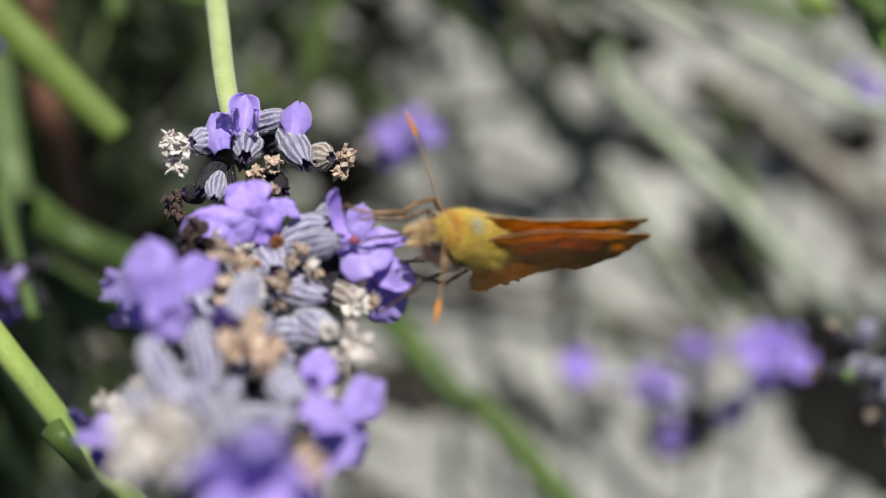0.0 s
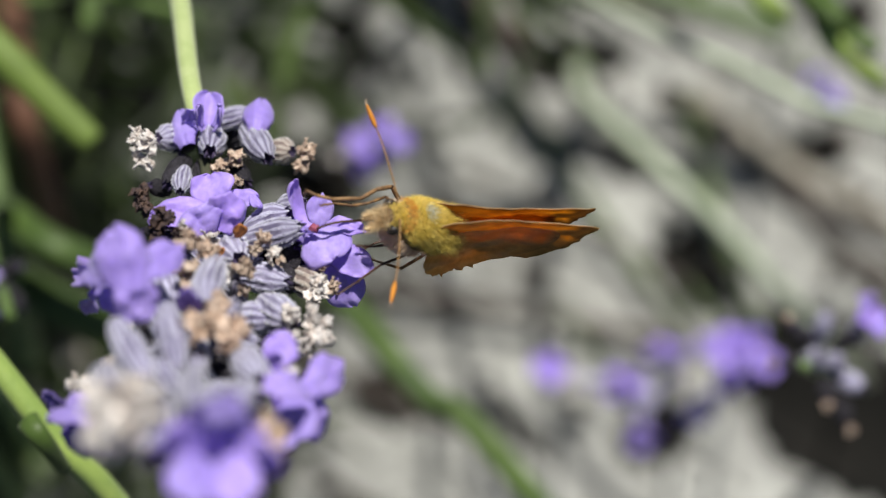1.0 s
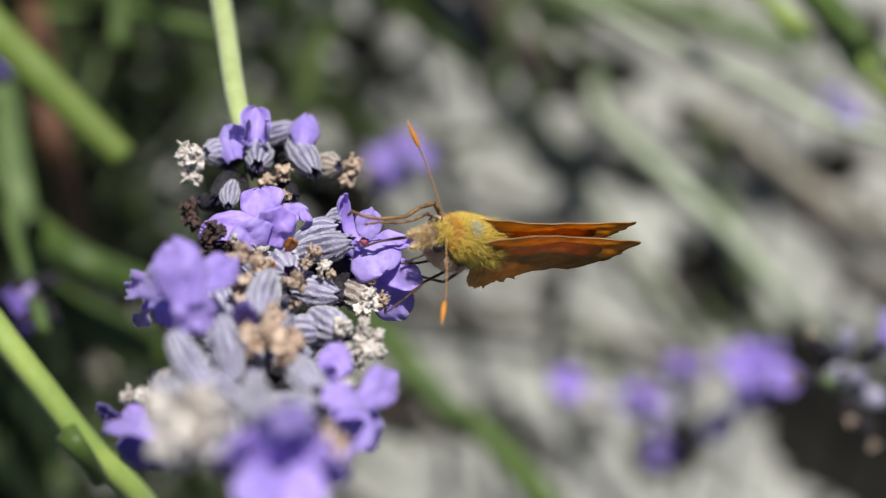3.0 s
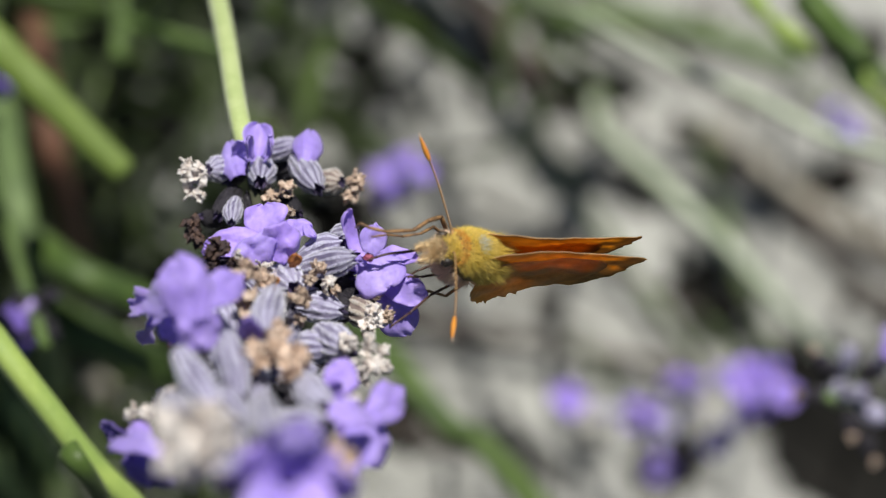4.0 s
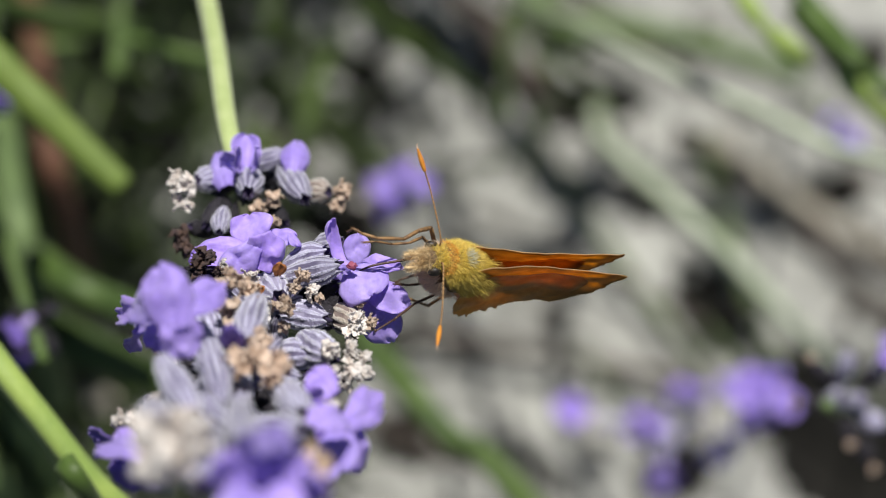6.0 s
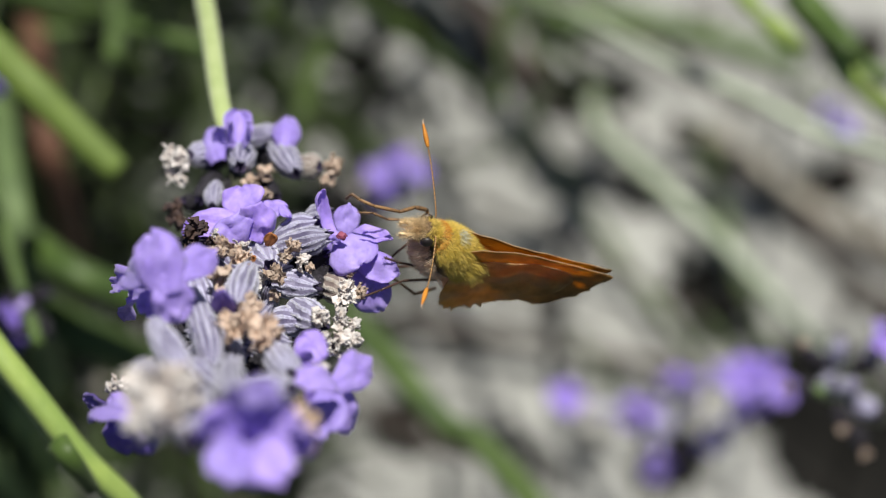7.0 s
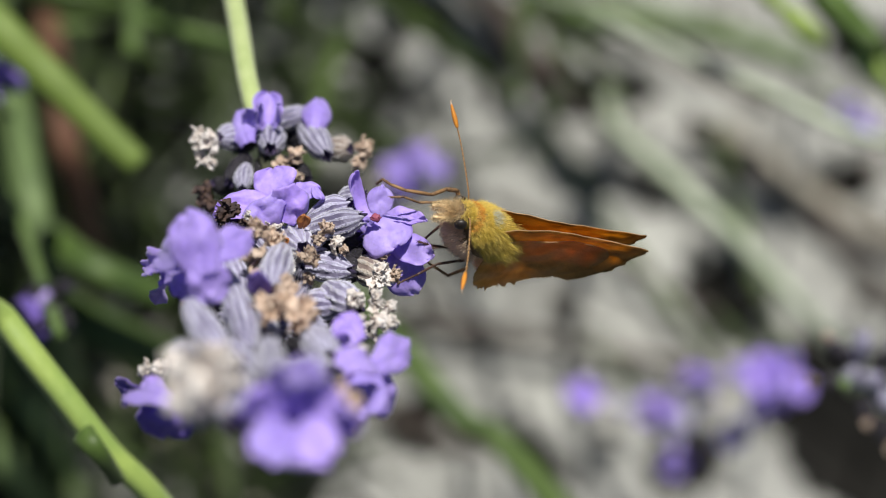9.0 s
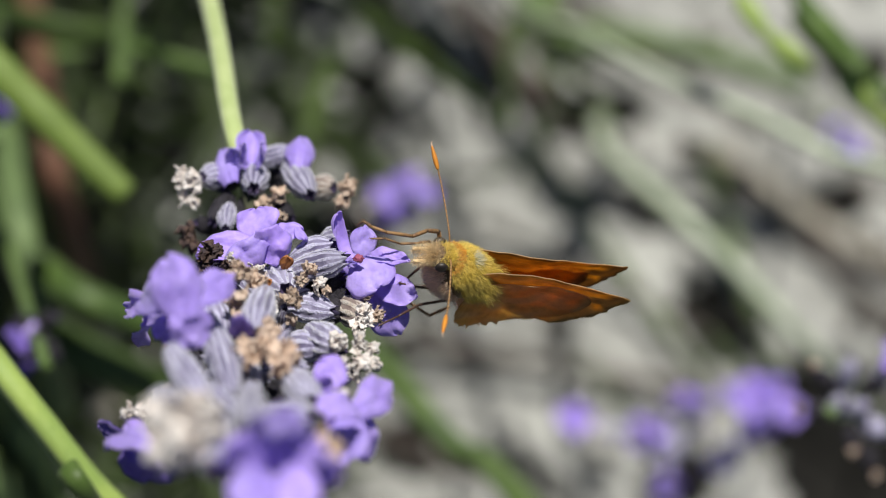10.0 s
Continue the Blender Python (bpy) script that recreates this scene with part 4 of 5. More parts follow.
plant_stem([(-20, 130, -395), (9.0, 48.9, -270), (21.0, 33.0, -205), (32.2, 24.2, -178), (41.1, 19.2, -166), (47.2, 15.5, -160), (52.8, 12.8, -158), (64.2, 10.1, -165)], 0.8, STEM_PALE, "pale green lavender stem")
plant_stem([(-70, 165, -408), (15.8, 46.6, -310), (26.5, 40.9, -302), (41.0, 37.5, -296), (62.9, 30.7, -298)], 2.4, SPRIG, "pale green lavender stem")
# second strip, for the shadow beside the pale stem
plant_stem([(10, 120, -385), (21.5, 50.3, -330), (31.4, 39.0, -318), (42.3, 31.6, -314), (57.8, 24.1, -316)], 1.3, TWIG_AND_SHADOW, "dark strip standing in for a stem shadow on the gravel")
plant_stem([(-70, 220, -433), (41.3, 36.8, -140), (43.2, 28.6, -125), (47.5, 23.3, -122), (54.6, 18.1, -120)], 1.15, LEAF_DEEP_SHADED, "dark green lavender stem with fresh buds")
bright = thing("lavender_shoot", rig(41.7, 23.8, -124.0), "bright yellow-green lavender shoot with soft leaves", "shoot")
org = Vector((41.7, 23.8, -124.0))
for k, pts in enumerate(([(35.6, 31.9, -124), (37.4, 28.7, -122), (39.3, 25.9, -121)], [(38.7, 26.5, -120), (41.4, 23.8, -118), (44.3, 21.6, -119)], [(47.5, 21.3, -121), (49.6, 19.0, -120), (52.1, 16.7, -121)], [(50.2, 18.1, -122), (53.6, 15.9, -122), (56.6, 13.6, -124)], [(43.0, 31.2, -124), (44.8, 27.7, -122), (47.1, 24.9, -121)])):
    bm = bmesh.new()
    sweep(bm, [p - org for p in spline(pts, 6)], lambda q: 0.4 + 1.05 * math.sin(math.pi * q) ** 0.7, 10, 0.6)
    part("leaf", bm, STEM if k < 4 else LEAF, bright)


# ---- flower spikes farther off ----
def far_spike(centre, label, flowers, calyces, foot, deep=False, spent=False):
    """A spike lying deeper in the plant: corollas and calyces at places round its middle."""
    c = Vector(centre)
    ob = thing("lavender_spike", rig(*c), label, "flower", "lavender spikes behind")
    stem(ob, [Vector(foot) - c, (Vector(foot) - c) * 0.5 + Vector((0, 0, 8)), Vector((0, 0, 0)), -(Vector(foot) - c).normalized() * (2 if deep else 8)], 0.65, LEAF if deep else SPRIG)
    for k, (p, way, size) in enumerate(flowers):
        flower(ob, Vector(p) - c, way, 50 * k, size * 0.85, k, 12, deep)
        if not deep:
            calyx(ob, Vector(p) - c - Vector(way).normalized() * 5.8, Vector(p) - c - Vector(way).normalized() * 1.8, k, 0.9)
    for k, (p, way, size) in enumerate(calyces):
        # dark ones carry shade in their colour
        calyx(ob, Vector(p) - c - Vector(way).normalized() * 2.2 * size, Vector(p) - c + Vector(way).normalized() * 2.2 * size, k, size, dark=deep or (spent and k % 2 == 0))
        if k % 2 == 0 and not deep:
            withered(ob, Vector(p) - c + Vector(way).normalized() * 2.6, way, k, size * (0.6 if spent else 1.0), pale=not spent)
    return ob


far_spike((-5.3, 9.3, -176.0), "violet lavender flower far behind", [((-6.4, 8.9, -172.0), (-0.3, 0.3, 0.9), 1.05), ((-3.7, 10.4, -172.0), (0.5, 0.4, 0.8), 1.0), ((-5.5, 6.9, -172.0), (0, -0.4, 0.9), 0.9)], [((-8.0, 7.8, -178.0), (-0.9, -0.3, 0.3), 0.8)], (-18.9, 24.5, -352.0))
far_spike((45.6, -20.9, -196.0), "violet lavender flowers over the gravel", [((42.8, -19.6, -190.0), (-0.3, 0.3, 0.9), 1.3), ((47.0, -19.2, -190.0), (0.5, 0.2, 0.8), 1.3), ((45.0, -22.3, -190.0), (0, -0.4, 0.9), 1.2), ((40.3, -29.2, -200.0), (-0.2, -0.4, 0.8), 0.8)], [((42.4, -27.0, -205.0), (-0.9, -0.3, 0.3), 0.9)], (47.8, -12.6, -338.0))
far_spike((28.0, -24.6, -198.0), "violet lavender flowers over the gravel", [((18.6, -22.8, -202.0), (-0.1, 0.1, 0.95), 0.9), ((28.0, -24.0, -191.0), (0, 0.1, 0.95), 1.05), ((35.4, -21.3, -215.0), (0.4, 0.4, 0.8), 1.0), ((32.4, -32.5, -203.0), (0.1, -0.8, 0.4), 0.9)], [((24.4, -25.0, -206.0), (-0.9, 0, 0.3), 0.9), ((33.3, -27.0, -204.0), (0.3, -0.6, 0.3), 0.9), ((35.9, -24.6, -206.0), (0.9, 0, 0.3), 0.9)], (24.4, -16.8, -336.0))
far_spike((43.0, -17.4, -90.0), "withered grey lavender spike with few violet flowers", [((49.4, -12.0, -88.0), (0.3, 0.5, 0.9), 0.85)], [((42.0, -13.9, -88.0), (-0.5, 0.6, 0.6), 0.9), ((44.4, -12.9, -88.0), (0.1, 0.8, 0.6), 0.85), ((41.4, -16.9, -88.0), (-0.9, 0, 0.5), 0.85), ((43.2, -16.4, -86.0), (0.2, 0.2, 0.8), 0.9), ((44.6, -19.6, -88.0), (0, -0.5, 0.8), 0.9), ((45.4, -16.8, -88.0), (0.5, 0.1, 0.7), 0.85), ((46.3, -21.8, -88.0), (0.3, -0.7, 0.6), 0.95), ((47.2, -18.9, -89.0), (0.6, -0.3, 0.6), 0.9), ((46.9, -14.6, -89.0), (0.5, 0.5, 0.7), 0.85), ((44.0, -14.8, -92.0), (-0.1, 0.5, 0.5), 0.9)], (76.0, -30.5, -315.0), spent=True)
# its shade is put in by darker petals and dark calyces
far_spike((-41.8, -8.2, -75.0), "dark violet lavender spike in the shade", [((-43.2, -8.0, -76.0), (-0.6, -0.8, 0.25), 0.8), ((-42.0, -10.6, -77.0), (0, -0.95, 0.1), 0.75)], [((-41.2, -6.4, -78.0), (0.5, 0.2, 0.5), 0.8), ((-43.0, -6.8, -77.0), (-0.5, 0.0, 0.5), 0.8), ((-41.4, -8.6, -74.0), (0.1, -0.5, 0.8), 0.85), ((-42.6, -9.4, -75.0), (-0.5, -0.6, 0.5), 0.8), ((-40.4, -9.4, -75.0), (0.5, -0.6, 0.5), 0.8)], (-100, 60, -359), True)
far_spike((58.5, 19.0, -215.0), "small violet lavender flower over the gravel", [((58.1, 18.9, -212.0), (-0.3, 0.2, 0.9), 0.6), ((61.0, 17.2, -212.0), (0.4, 0.1, 0.9), 0.6)], [((62.0, 15.2, -216.0), (0.5, -0.6, 0.3), 0.9)], (66.2, 32.9, -356.0))
far_spike((-51.0, 17.4, -105.0), "violet lavender flower at the bush's edge", [((-50.3, 17.3, -102.0), (0.3, 0.2, 0.9), 0.9)], [((-52.5, 18.8, -106.0), (-0.5, 0.3, 0.7), 0.9)], (-110, 120, -387))


# ---- the bush ----
def bush():
    """Leafy shoots of the lavender bush, thick on its own side and thinning out over the gravel."""
    rng = random.Random(8)
    bm = bmesh.new()
    for k in range(340):
        x = rng.uniform(-170, 25) - 20 * rng.random()
        y = rng.uniform(-120, 170)
        z = rng.uniform(-330, -215)
        if x > -30 + 0.16 * y and rng.random() < 0.94:
            continue
        lean = Vector((rng.gauss(0.3, 0.5), rng.gauss(-0.2, 0.5), rng.uniform(0.2, 0.9))).normalized()
        for n in range(7):
            root = Vector((x, y, z)) + lean * n * 5
            a = rng.uniform(0, 6.28)
            way = (lean + Vector((math.cos(a), math.sin(a), 0.2)) * 0.9).normalized()
            side = way.orthogonal().normalized()
            ln, w = rng.uniform(16, 34), rng.uniform(1.2, 2.2)
            bend = Vector((rng.gauss(0, 3), rng.gauss(0, 3), -3))
            rows = []
            for i in range(5):
                t = i / 4
                p = root + way * ln * t + bend * t * t
                h = w * math.sin(math.pi * (0.12 + 0.83 * t))
                lift = side.cross(way) * h * 0.35
                rows.append([bm.verts.new(p - side * h + lift), bm.verts.new(p), bm.verts.new(p + side * h + lift)])
            for p, q in zip(rows, rows[1:]):
                bm.faces.new((p[0], p[1], q[1], q[0]))
                bm.faces.new((p[1], p[2], q[2], q[1]))
    # the leaf colour, not a caster above, makes this shade
    ob = new("lavender_bush", mesh_of("lavender_bush", bm, LEAF_GREY_SHADE))
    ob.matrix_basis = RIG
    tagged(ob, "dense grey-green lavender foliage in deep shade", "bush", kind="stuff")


bush()


# ---- the butterfly: x forward, y to its left, z up from its back, in mm ----
butterfly = thing("butterfly", rig(2.6, -1.6, 0.8), "orange-brown skipper butterfly with a furry olive thorax, feeding", "butterfly")


def wing_material(name, through):
    m = material(name, (1, 1, 1), (0.82, 0.8, 0.8), 0.6, 900, 9000, 0.0, 0.3, through, 0.0, 0.2)
    nt = m.node_tree
    col = nt.nodes.new("ShaderNodeAttribute")
    col.attribute_name = "scales"
    mul = nt.nodes.new("ShaderNodeMix")
    mul.data_type, mul.blend_type = "RGBA", "MULTIPLY"
    mul.inputs["Factor"].default_value = 1.0
    hsv = next(n for n in nt.nodes if n.type == "HUE_SAT")
    nt.links.new(col.outputs["Color"], mul.inputs["A"])
    nt.links.new(hsv.outputs["Color"], mul.inputs["B"])
    nt.links.new(mul.outputs["Result"], nt.nodes["Principled BSDF"].inputs["Base Color"])
    for n in nt.nodes:
        if n.type == "BSDF_TRANSLUCENT":
            nt.links.new(mul.outputs["Result"], n.inputs["Color"])
    return m


WING = wing_material("wing_scales", 0.74)
ORANGE, DARK, OCHRE, AMBER = Vector((0.80, 0.33, 0.040)), Vector((0.17, 0.10, 0.045)), Vector((1.0, 0.73, 0.26)), Vector((1.0, 0.55, 0.08))
COSTA = Vector((0.52, 0.854, 0))
BACK = Vector((0.854, -0.52, 0))


def fore_scales(a, b, inside):
    """Scale colours of the forewing: orange with a dark border inside, ochre with amber spots outside."""
    u, v = Vector((a, b, 0)).dot(COSTA), Vector((a, b, 0)).dot(BACK)
    n = noise.noise(Vector((u * 0.9, v * 1.2, 3.0)))
    tip = ease(10.2 + 0.6 * n, 11.3 + 0.6 * n, u + 0.25 * v)
    spot = ease(0.10, 0.30, noise.noise(Vector((u * 0.55 + 7, v * 0.9, 9.0)))) * ease(8.2, 8.8, u) * (1 - ease(11.8, 12.6, u)) * (1 - ease(2.6, 3.4, v))
    if inside:
        c = ORANGE.lerp(DARK, 0.35 * ease(-0.2, 0.5, n))
        c = c.lerp(DARK, max(0.8 * tip, 0.6 * ease(3.2, 4.4, v + 0.5 * n), 0.85 * (1 - ease(0.0, 0.35, v + 0.6))))
        c = c.lerp(DARK, 0.55 * (1 - ease(3.0, 6.0, u + 0.8 * n)))
        return c.lerp(AMBER, 0.8 * spot)
    fleck = noise.noise(Vector((u * 2.6, v * 3.1, 1.0)))
    c = OCHRE.lerp(DARK, 0.40 * tip + 0.22 * ease(0, 0.5, n) + 0.22 * ease(0.05, 0.5, fleck))
    c = c.lerp(Vector((0.90, 0.42, 0.05)), 0.4 * (1 - ease(-0.3, 0.9, v)) * (1 - 0.6 * tip))
    return c.lerp(AMBER, 0.85 * spot)


def hind_scales(a, b, inside):
    n = noise.noise(Vector((a * 0.7, b * 0.7, 5.0)))
    if inside:
        return Vector((0.92, 0.60, 0.18)).lerp(DARK, ease(-0.1, 0.4, n) * 0.3)
    c = OCHRE.lerp(Vector((1.0, 0.80, 0.38)), ease(-0.3, 0.4, n))
    fleck = noise.noise(Vector((a * 2.2, b * 2.2, 2.0)))
    c = c.lerp(DARK, 0.12 * (1 - ease(-0.5, -0.1, n)) + 0.16 * ease(0.05, 0.5, fleck))
    # a dusky band towards the hem
    return c.lerp(DARK, 0.35 * ease(6.0, 7.4, math.hypot(a - 0.5, b - 1.0) + 0.8 * n))


def wing(name, outline, hinge, side, scales, ragged, bow, flare=0.0):
    """A thin two-faced wing in the plane of its hinge line; it turns on its own origin."""
    line = spline([(a, b, 0) for a, b in outline] + [(outline[0][0], outline[0][1], 0)], 7)[:-1]
    rim = []
    for i, p in enumerate(line):
        k = i / len(line)
        w = ragged * ease(0.38, 0.5, k) * (1 - ease(0.85, 0.95, k))
        rim.append(p * (1 + w * noise.noise(Vector((i * 0.9, 2.2, side))) - w * 0.8 * max(0.0, noise.noise(Vector((i * 0.31, 8.0, 1.0))))))
    core = Vector((outline[0][0] + 0.3, outline[0][1] + 0.2, 0))
    bm = bmesh.new()
    layer = bm.loops.layers.float_color.new("scales")
    rings = 18
    sheets = []
    for off in (0.035, -0.035):
        sheet = []
        for r in range(rings + 1):
            ring = []
            for i, p in enumerate(rim):
                q = core.lerp(p, (r / rings) ** 0.8)
                vein = 0.02 * math.sin(i * 1.05) * (r / rings)
                lift = bow * math.sin(math.pi * min(1.0, q.length / 15) ** 0.7) + vein + 0.10 * noise.noise(q * 0.3) + 0.10 * noise.noise(q * 0.75) + flare * ease(1.5, -4.0, q.y)
                ring.append(bm.verts.new((-q.x, side * (lift + off), q.y)))
            sheet.append(ring)
        sheets.append(sheet)
    n = len(rim)
    for inside, sheet in zip((False, True), sheets):
        for r in range(rings):
            for i in range(n):
                k = (i + 1) % n
                f = bm.faces.new((sheet[r][i], sheet[r][k], sheet[r + 1][k], sheet[r + 1][i]))
                for lp in f.loops:
                    c = scales(-lp.vert.co.x, lp.vert.co.z, inside)
                    lp[layer] = (c.x, c.y, c.z, 1)
    for i in range(n):
        k = (i + 1) % n
        f = bm.faces.new((sheets[0][rings][i], sheets[0][rings][k], sheets[1][rings][k], sheets[1][rings][i]))
        # pale front rim: the highlight along the costa put into its colour
        front = i < 0.33 * n
        for lp in f.loops:
            lp[layer] = (0.95, 0.72, 0.46, 1) if front else (0.50, 0.28, 0.08, 1)
    return part(name, bm, WING, butterfly, m=Matrix.Translation((hinge[0], side * hinge[1], hinge[2])))


FORE = [COSTA * u + BACK * v for u, v in ((0, -0.1), (3, -0.75), (7, -0.7), (11, -0.25), (13.6, 0.15), (14.0, 0.5), (13.3, 2.0), (11.8, 4.5), (9.0, 6.6), (5, 5.0), (2, 2.8), (0.2, 1.2))]
FORE = [(p.x, p.y) for p in FORE]
HIND = [(-0.6, 0.8), (1.1, 4.8), (2.8, 7.8), (5.0, 8.8), (6.6, 7.0), (7.1, 4.2), (6.9, 1.2), (6.4, -0.7), (5.6, -1.9), (4.6, -2.5), (3.5, -2.4), (2.5, -2.0), (1.5, -1.3), (0.4, -0.3)]
wings = []
for side in (1, -1):
    wings.append((side, wing("forewing", FORE, (1.2, 1.15 if side > 0 else 1.65, 1.0), side, fore_scales, 0.03, -0.5 if side > 0 else -0.75)))
    wings.append((side, wing("hindwing", HIND, (-1.0, 1.27 if side > 0 else 1.8, 0.8), side, hind_scales, 0.16, -0.40 if side > 0 else -0.6, 1.35 if side > 0 else 0.3)))

SKIN = material("skin_brown", (0.16, 0.10, 0.04), (0.10, 0.06, 0.03), 0.7, 900, 6000, 0.05, 0.4)
FUR = material("fur_olive", (0.68, 0.51, 0.08), (0.78, 0.60, 0.15), 0.6, 900, 6000, 0.35, 0.0, 0.25, 0.2, island=True)
FUR_GREY = material("fur_grey", (0.56, 0.54, 0.38), (0.48, 0.49, 0.42), 0.5, 900, 6000, 0.2, 0.0, 0.2, 0.2, island=True)
FUR_ORANGE = material("fur_orange", (0.82, 0.33, 0.03), (0.70, 0.32, 0.05), 0.6, 900, 6000, 0.3, 0.0, 0.25, 0.2, island=True)
FUR_FACE = material("fur_face", (0.74, 0.58, 0.34), (0.54, 0.36, 0.17), 0.6, 900, 6000, 0.45, 0.0, 0.25, 0.2, island=True)
FUR_PALE = material("fur_pale", (0.86, 0.70, 0.55), (0.76, 0.57, 0.40), 0.6, 900, 6000, 0.3, 0.0, 0.5, 0.2, island=True)
EYE = material("eye_dark", (0.012, 0.008, 0.007), (0.022, 0.014, 0.010), 0.5, 900, 6000, 0, 0.0, spec=0.6)
LEG = material("leg_brown", (0.30, 0.17, 0.07), (0.13, 0.07, 0.035), 0.55, 1500, 6000, 0.1, 0.3)
LEG_DARK = material("leg_dark", (0.06, 0.03, 0.025), (0.10, 0.055, 0.035), 0.45, 900, 6000, 0.1, 0.2)
CLUB = material("antenna_orange", (0.62, 0.26, 0.03), (0.48, 0.17, 0.02), 0.5, 900, 6000, 0.05, 0.2)
ANT_PALE = material("antenna_shaft", (0.40, 0.23, 0.09), (0.30, 0.16, 0.06), 0.6)
ANT_DARK = material("antenna_ring", (0.10, 0.06, 0.03), (0.16, 0.09, 0.04), 0.6)


def tuft(bm, surface, count, length, lean, seed, spread=0.22, width=0.019):
    """Short tapered hairs: surface(rng) gives a root and its normal; lean is the way they are combed."""
    rng = random.Random(seed)
    for _ in range(count):
        p, n = surface(rng)
        way = (n * 0.55 + Vector(lean) + Vector((rng.gauss(0, spread), rng.gauss(0, spread), rng.gauss(0, spread)))).normalized()
        ln = length * rng.uniform(0.6, 1.25)
        side = way.cross(Vector((rng.gauss(0, 1), rng.gauss(0, 1), rng.gauss(0, 1)))).normalized() * width
        tip = p + way * ln + n * -0.15 * ln
        mid = p + way * ln * 0.55
        a, b, c, d, e = (bm.verts.new(q) for q in (p - side, p + side, mid + side * 0.7, mid - side * 0.7, tip))
        bm.faces.new((a, b, c, d))
        bm.faces.new((d, c, e))


def egg(centre, size, low=-1.0, high=1.0, front=-1.0, rear=1.0):
    """A picker of places on an ellipsoid, limited in height and length."""
    def pick(rng):
        while True:
            d = Vector((rng.gauss(0, 1), rng.gauss(0, 1), rng.gauss(0, 1))).normalized()
            if low <= d.z <= high and front <= d.x <= rear:
                break
        n = Vector((d.x / size[0], d.y / size[1], d.z / size[2])).normalized()
        return Vector((d.x * size[0], d.y * size[1], d.z * size[2])) + Vector(centre), n
    return pick


bm = bmesh.new()
blob(bm, (-0.2, 0, 0.4), (3.0, 1.85, 2.3), 3, 0.05, 1.5, 2.0)
blob(bm, (1.3, 0, 0.3), (1.45, 1.75, 1.85), 3, 0.05, 1.5, 3.0)
thorax = part("thorax", bm, SKIN, butterfly)
bm = bmesh.new()
tuft(bm, egg((-0.2, 0, 0.4), (3.0, 1.85, 2.3), -0.1), 26000, 0.7, (-0.95, 0, 0.1), 1, 0.34, 0.010)
tuft(bm, egg((-0.8, 0, 0.7), (2.5, 1.7, 2.1), 0.1, 1.0, -1, 0.2), 1900, 1.7, (-1.0, 0, 0.3), 2, 0.3, 0.010)
tuft(bm, egg((1.3, 0, 0.3), (1.45, 1.75, 1.85), -0.2, 1.0, -0.3, 1.0), 9000, 0.6, (-0.9, 0, 0.1), 12, 0.34, 0.010)
part("hair", bm, FUR, thorax, "yellow-olive hair")
bm = bmesh.new()
tuft(bm, egg((2.6, 0, -0.1), (0.45, 1.45, 1.35), 0.0, 1.0, 0.0, 0.95), 480, 0.36, (-0.2, 0, 0.4), 3, 0.3, 0.012)
part("collar", bm, FUR_ORANGE, thorax, "orange hair collar")
bm = bmesh.new()
tuft(bm, egg((1.7, 0, 1.85), (0.55, 0.6, 0.45), 0.0, 1.0), 420, 0.7, (-0.8, 0, 0.5), 8, 0.4, 0.011)
part("back_patch", bm, FUR_GREY, thorax, "bluish grey patch on the back")
bm = bmesh.new()
tuft(bm, egg((0.4, 0, -0.3), (2.7, 1.9, 2.0), -1.0, -0.05), 5200, 0.8, (0.15, 0, -0.6), 4)
part("chest_hair", bm, FUR_PALE, thorax, "pale buff chest hair")

NECK = Vector((2.7, 0, -0.1))
bm = bmesh.new()
blob(bm, Vector((3.6, 0, -0.45)) - NECK, (0.95, 1.15, 0.9), 3, 0.05, 1.5, 4.0)
head = part("head", bm, SKIN, butterfly, m=Matrix.Translation(NECK))
bm = bmesh.new()
tuft(bm, egg(Vector((3.6, 0, -0.4)) - NECK, (0.98, 0.92, 0.95), 0.15, 1.0, -0.9, 0.8), 2200, 0.5, (0.0, 0, 0.2), 5, 0.45, 0.014)
part("crown_hair", bm, FUR, head, "olive hair on the crown")
bm = bmesh.new()
tuft(bm, egg(Vector((3.7, 0, -0.6)) - NECK, (0.95, 0.75, 0.95), -1.0, 0.3, -0.2, 1.0), 1700, 0.55, (0.25, 0, -0.1), 6, 0.8, 0.011)
tuft(bm, egg(Vector((3.8, 0, -0.6)) - NECK, (0.95, 0.8, 0.9), -0.8, 0.5, 0.1, 1.0), 420, 0.95, (0.5, 0, -0.25), 16, 0.6, 0.008)
part("face_hair", bm, FUR_FACE, head, "buff hair of the face")
for side in (1, -1):
    bm = bmesh.new()
    blob(bm, Vector((3.85, side * 1.08, -0.46)) - NECK, (0.54, 0.37, 0.54), 3)
    part("eye", bm, EYE, head)
    bm = bmesh.new()
    sweep(bm, [p - NECK for p in spline([(4.0, side * 0.45, -1.1), (4.5, side * 0.55, -1.9), (4.75, side * 0.5, -2.5)], 5)], lambda k: 0.2 * (1 - 0.5 * k), 10)
    tuft(bm, egg(Vector((4.4, side * 0.5, -1.75)) - NECK, (0.35, 0.26, 0.8)), 700, 0.5, (0.2, 0, -0.4), 7 + side, 0.75, 0.011)
    part("palp", bm, FUR_FACE, head)
bm = bmesh.new()
sweep(bm, spline([(-2.0, 0, -0.1), (-4.2, 0, -0.3), (-6.8, 0, -0.6), (-9.0, 0, -0.8)], 6), lambda k: 1.25 * (1 - 0.75 * k ** 2.2) * (1 + 0.03 * math.cos(k * 44)), 16)
tuft(bm, egg((-4.6, 0, -0.4), (4.4, 1.2, 1.2)), 1500, 0.5, (-0.9, 0, 0), 9)
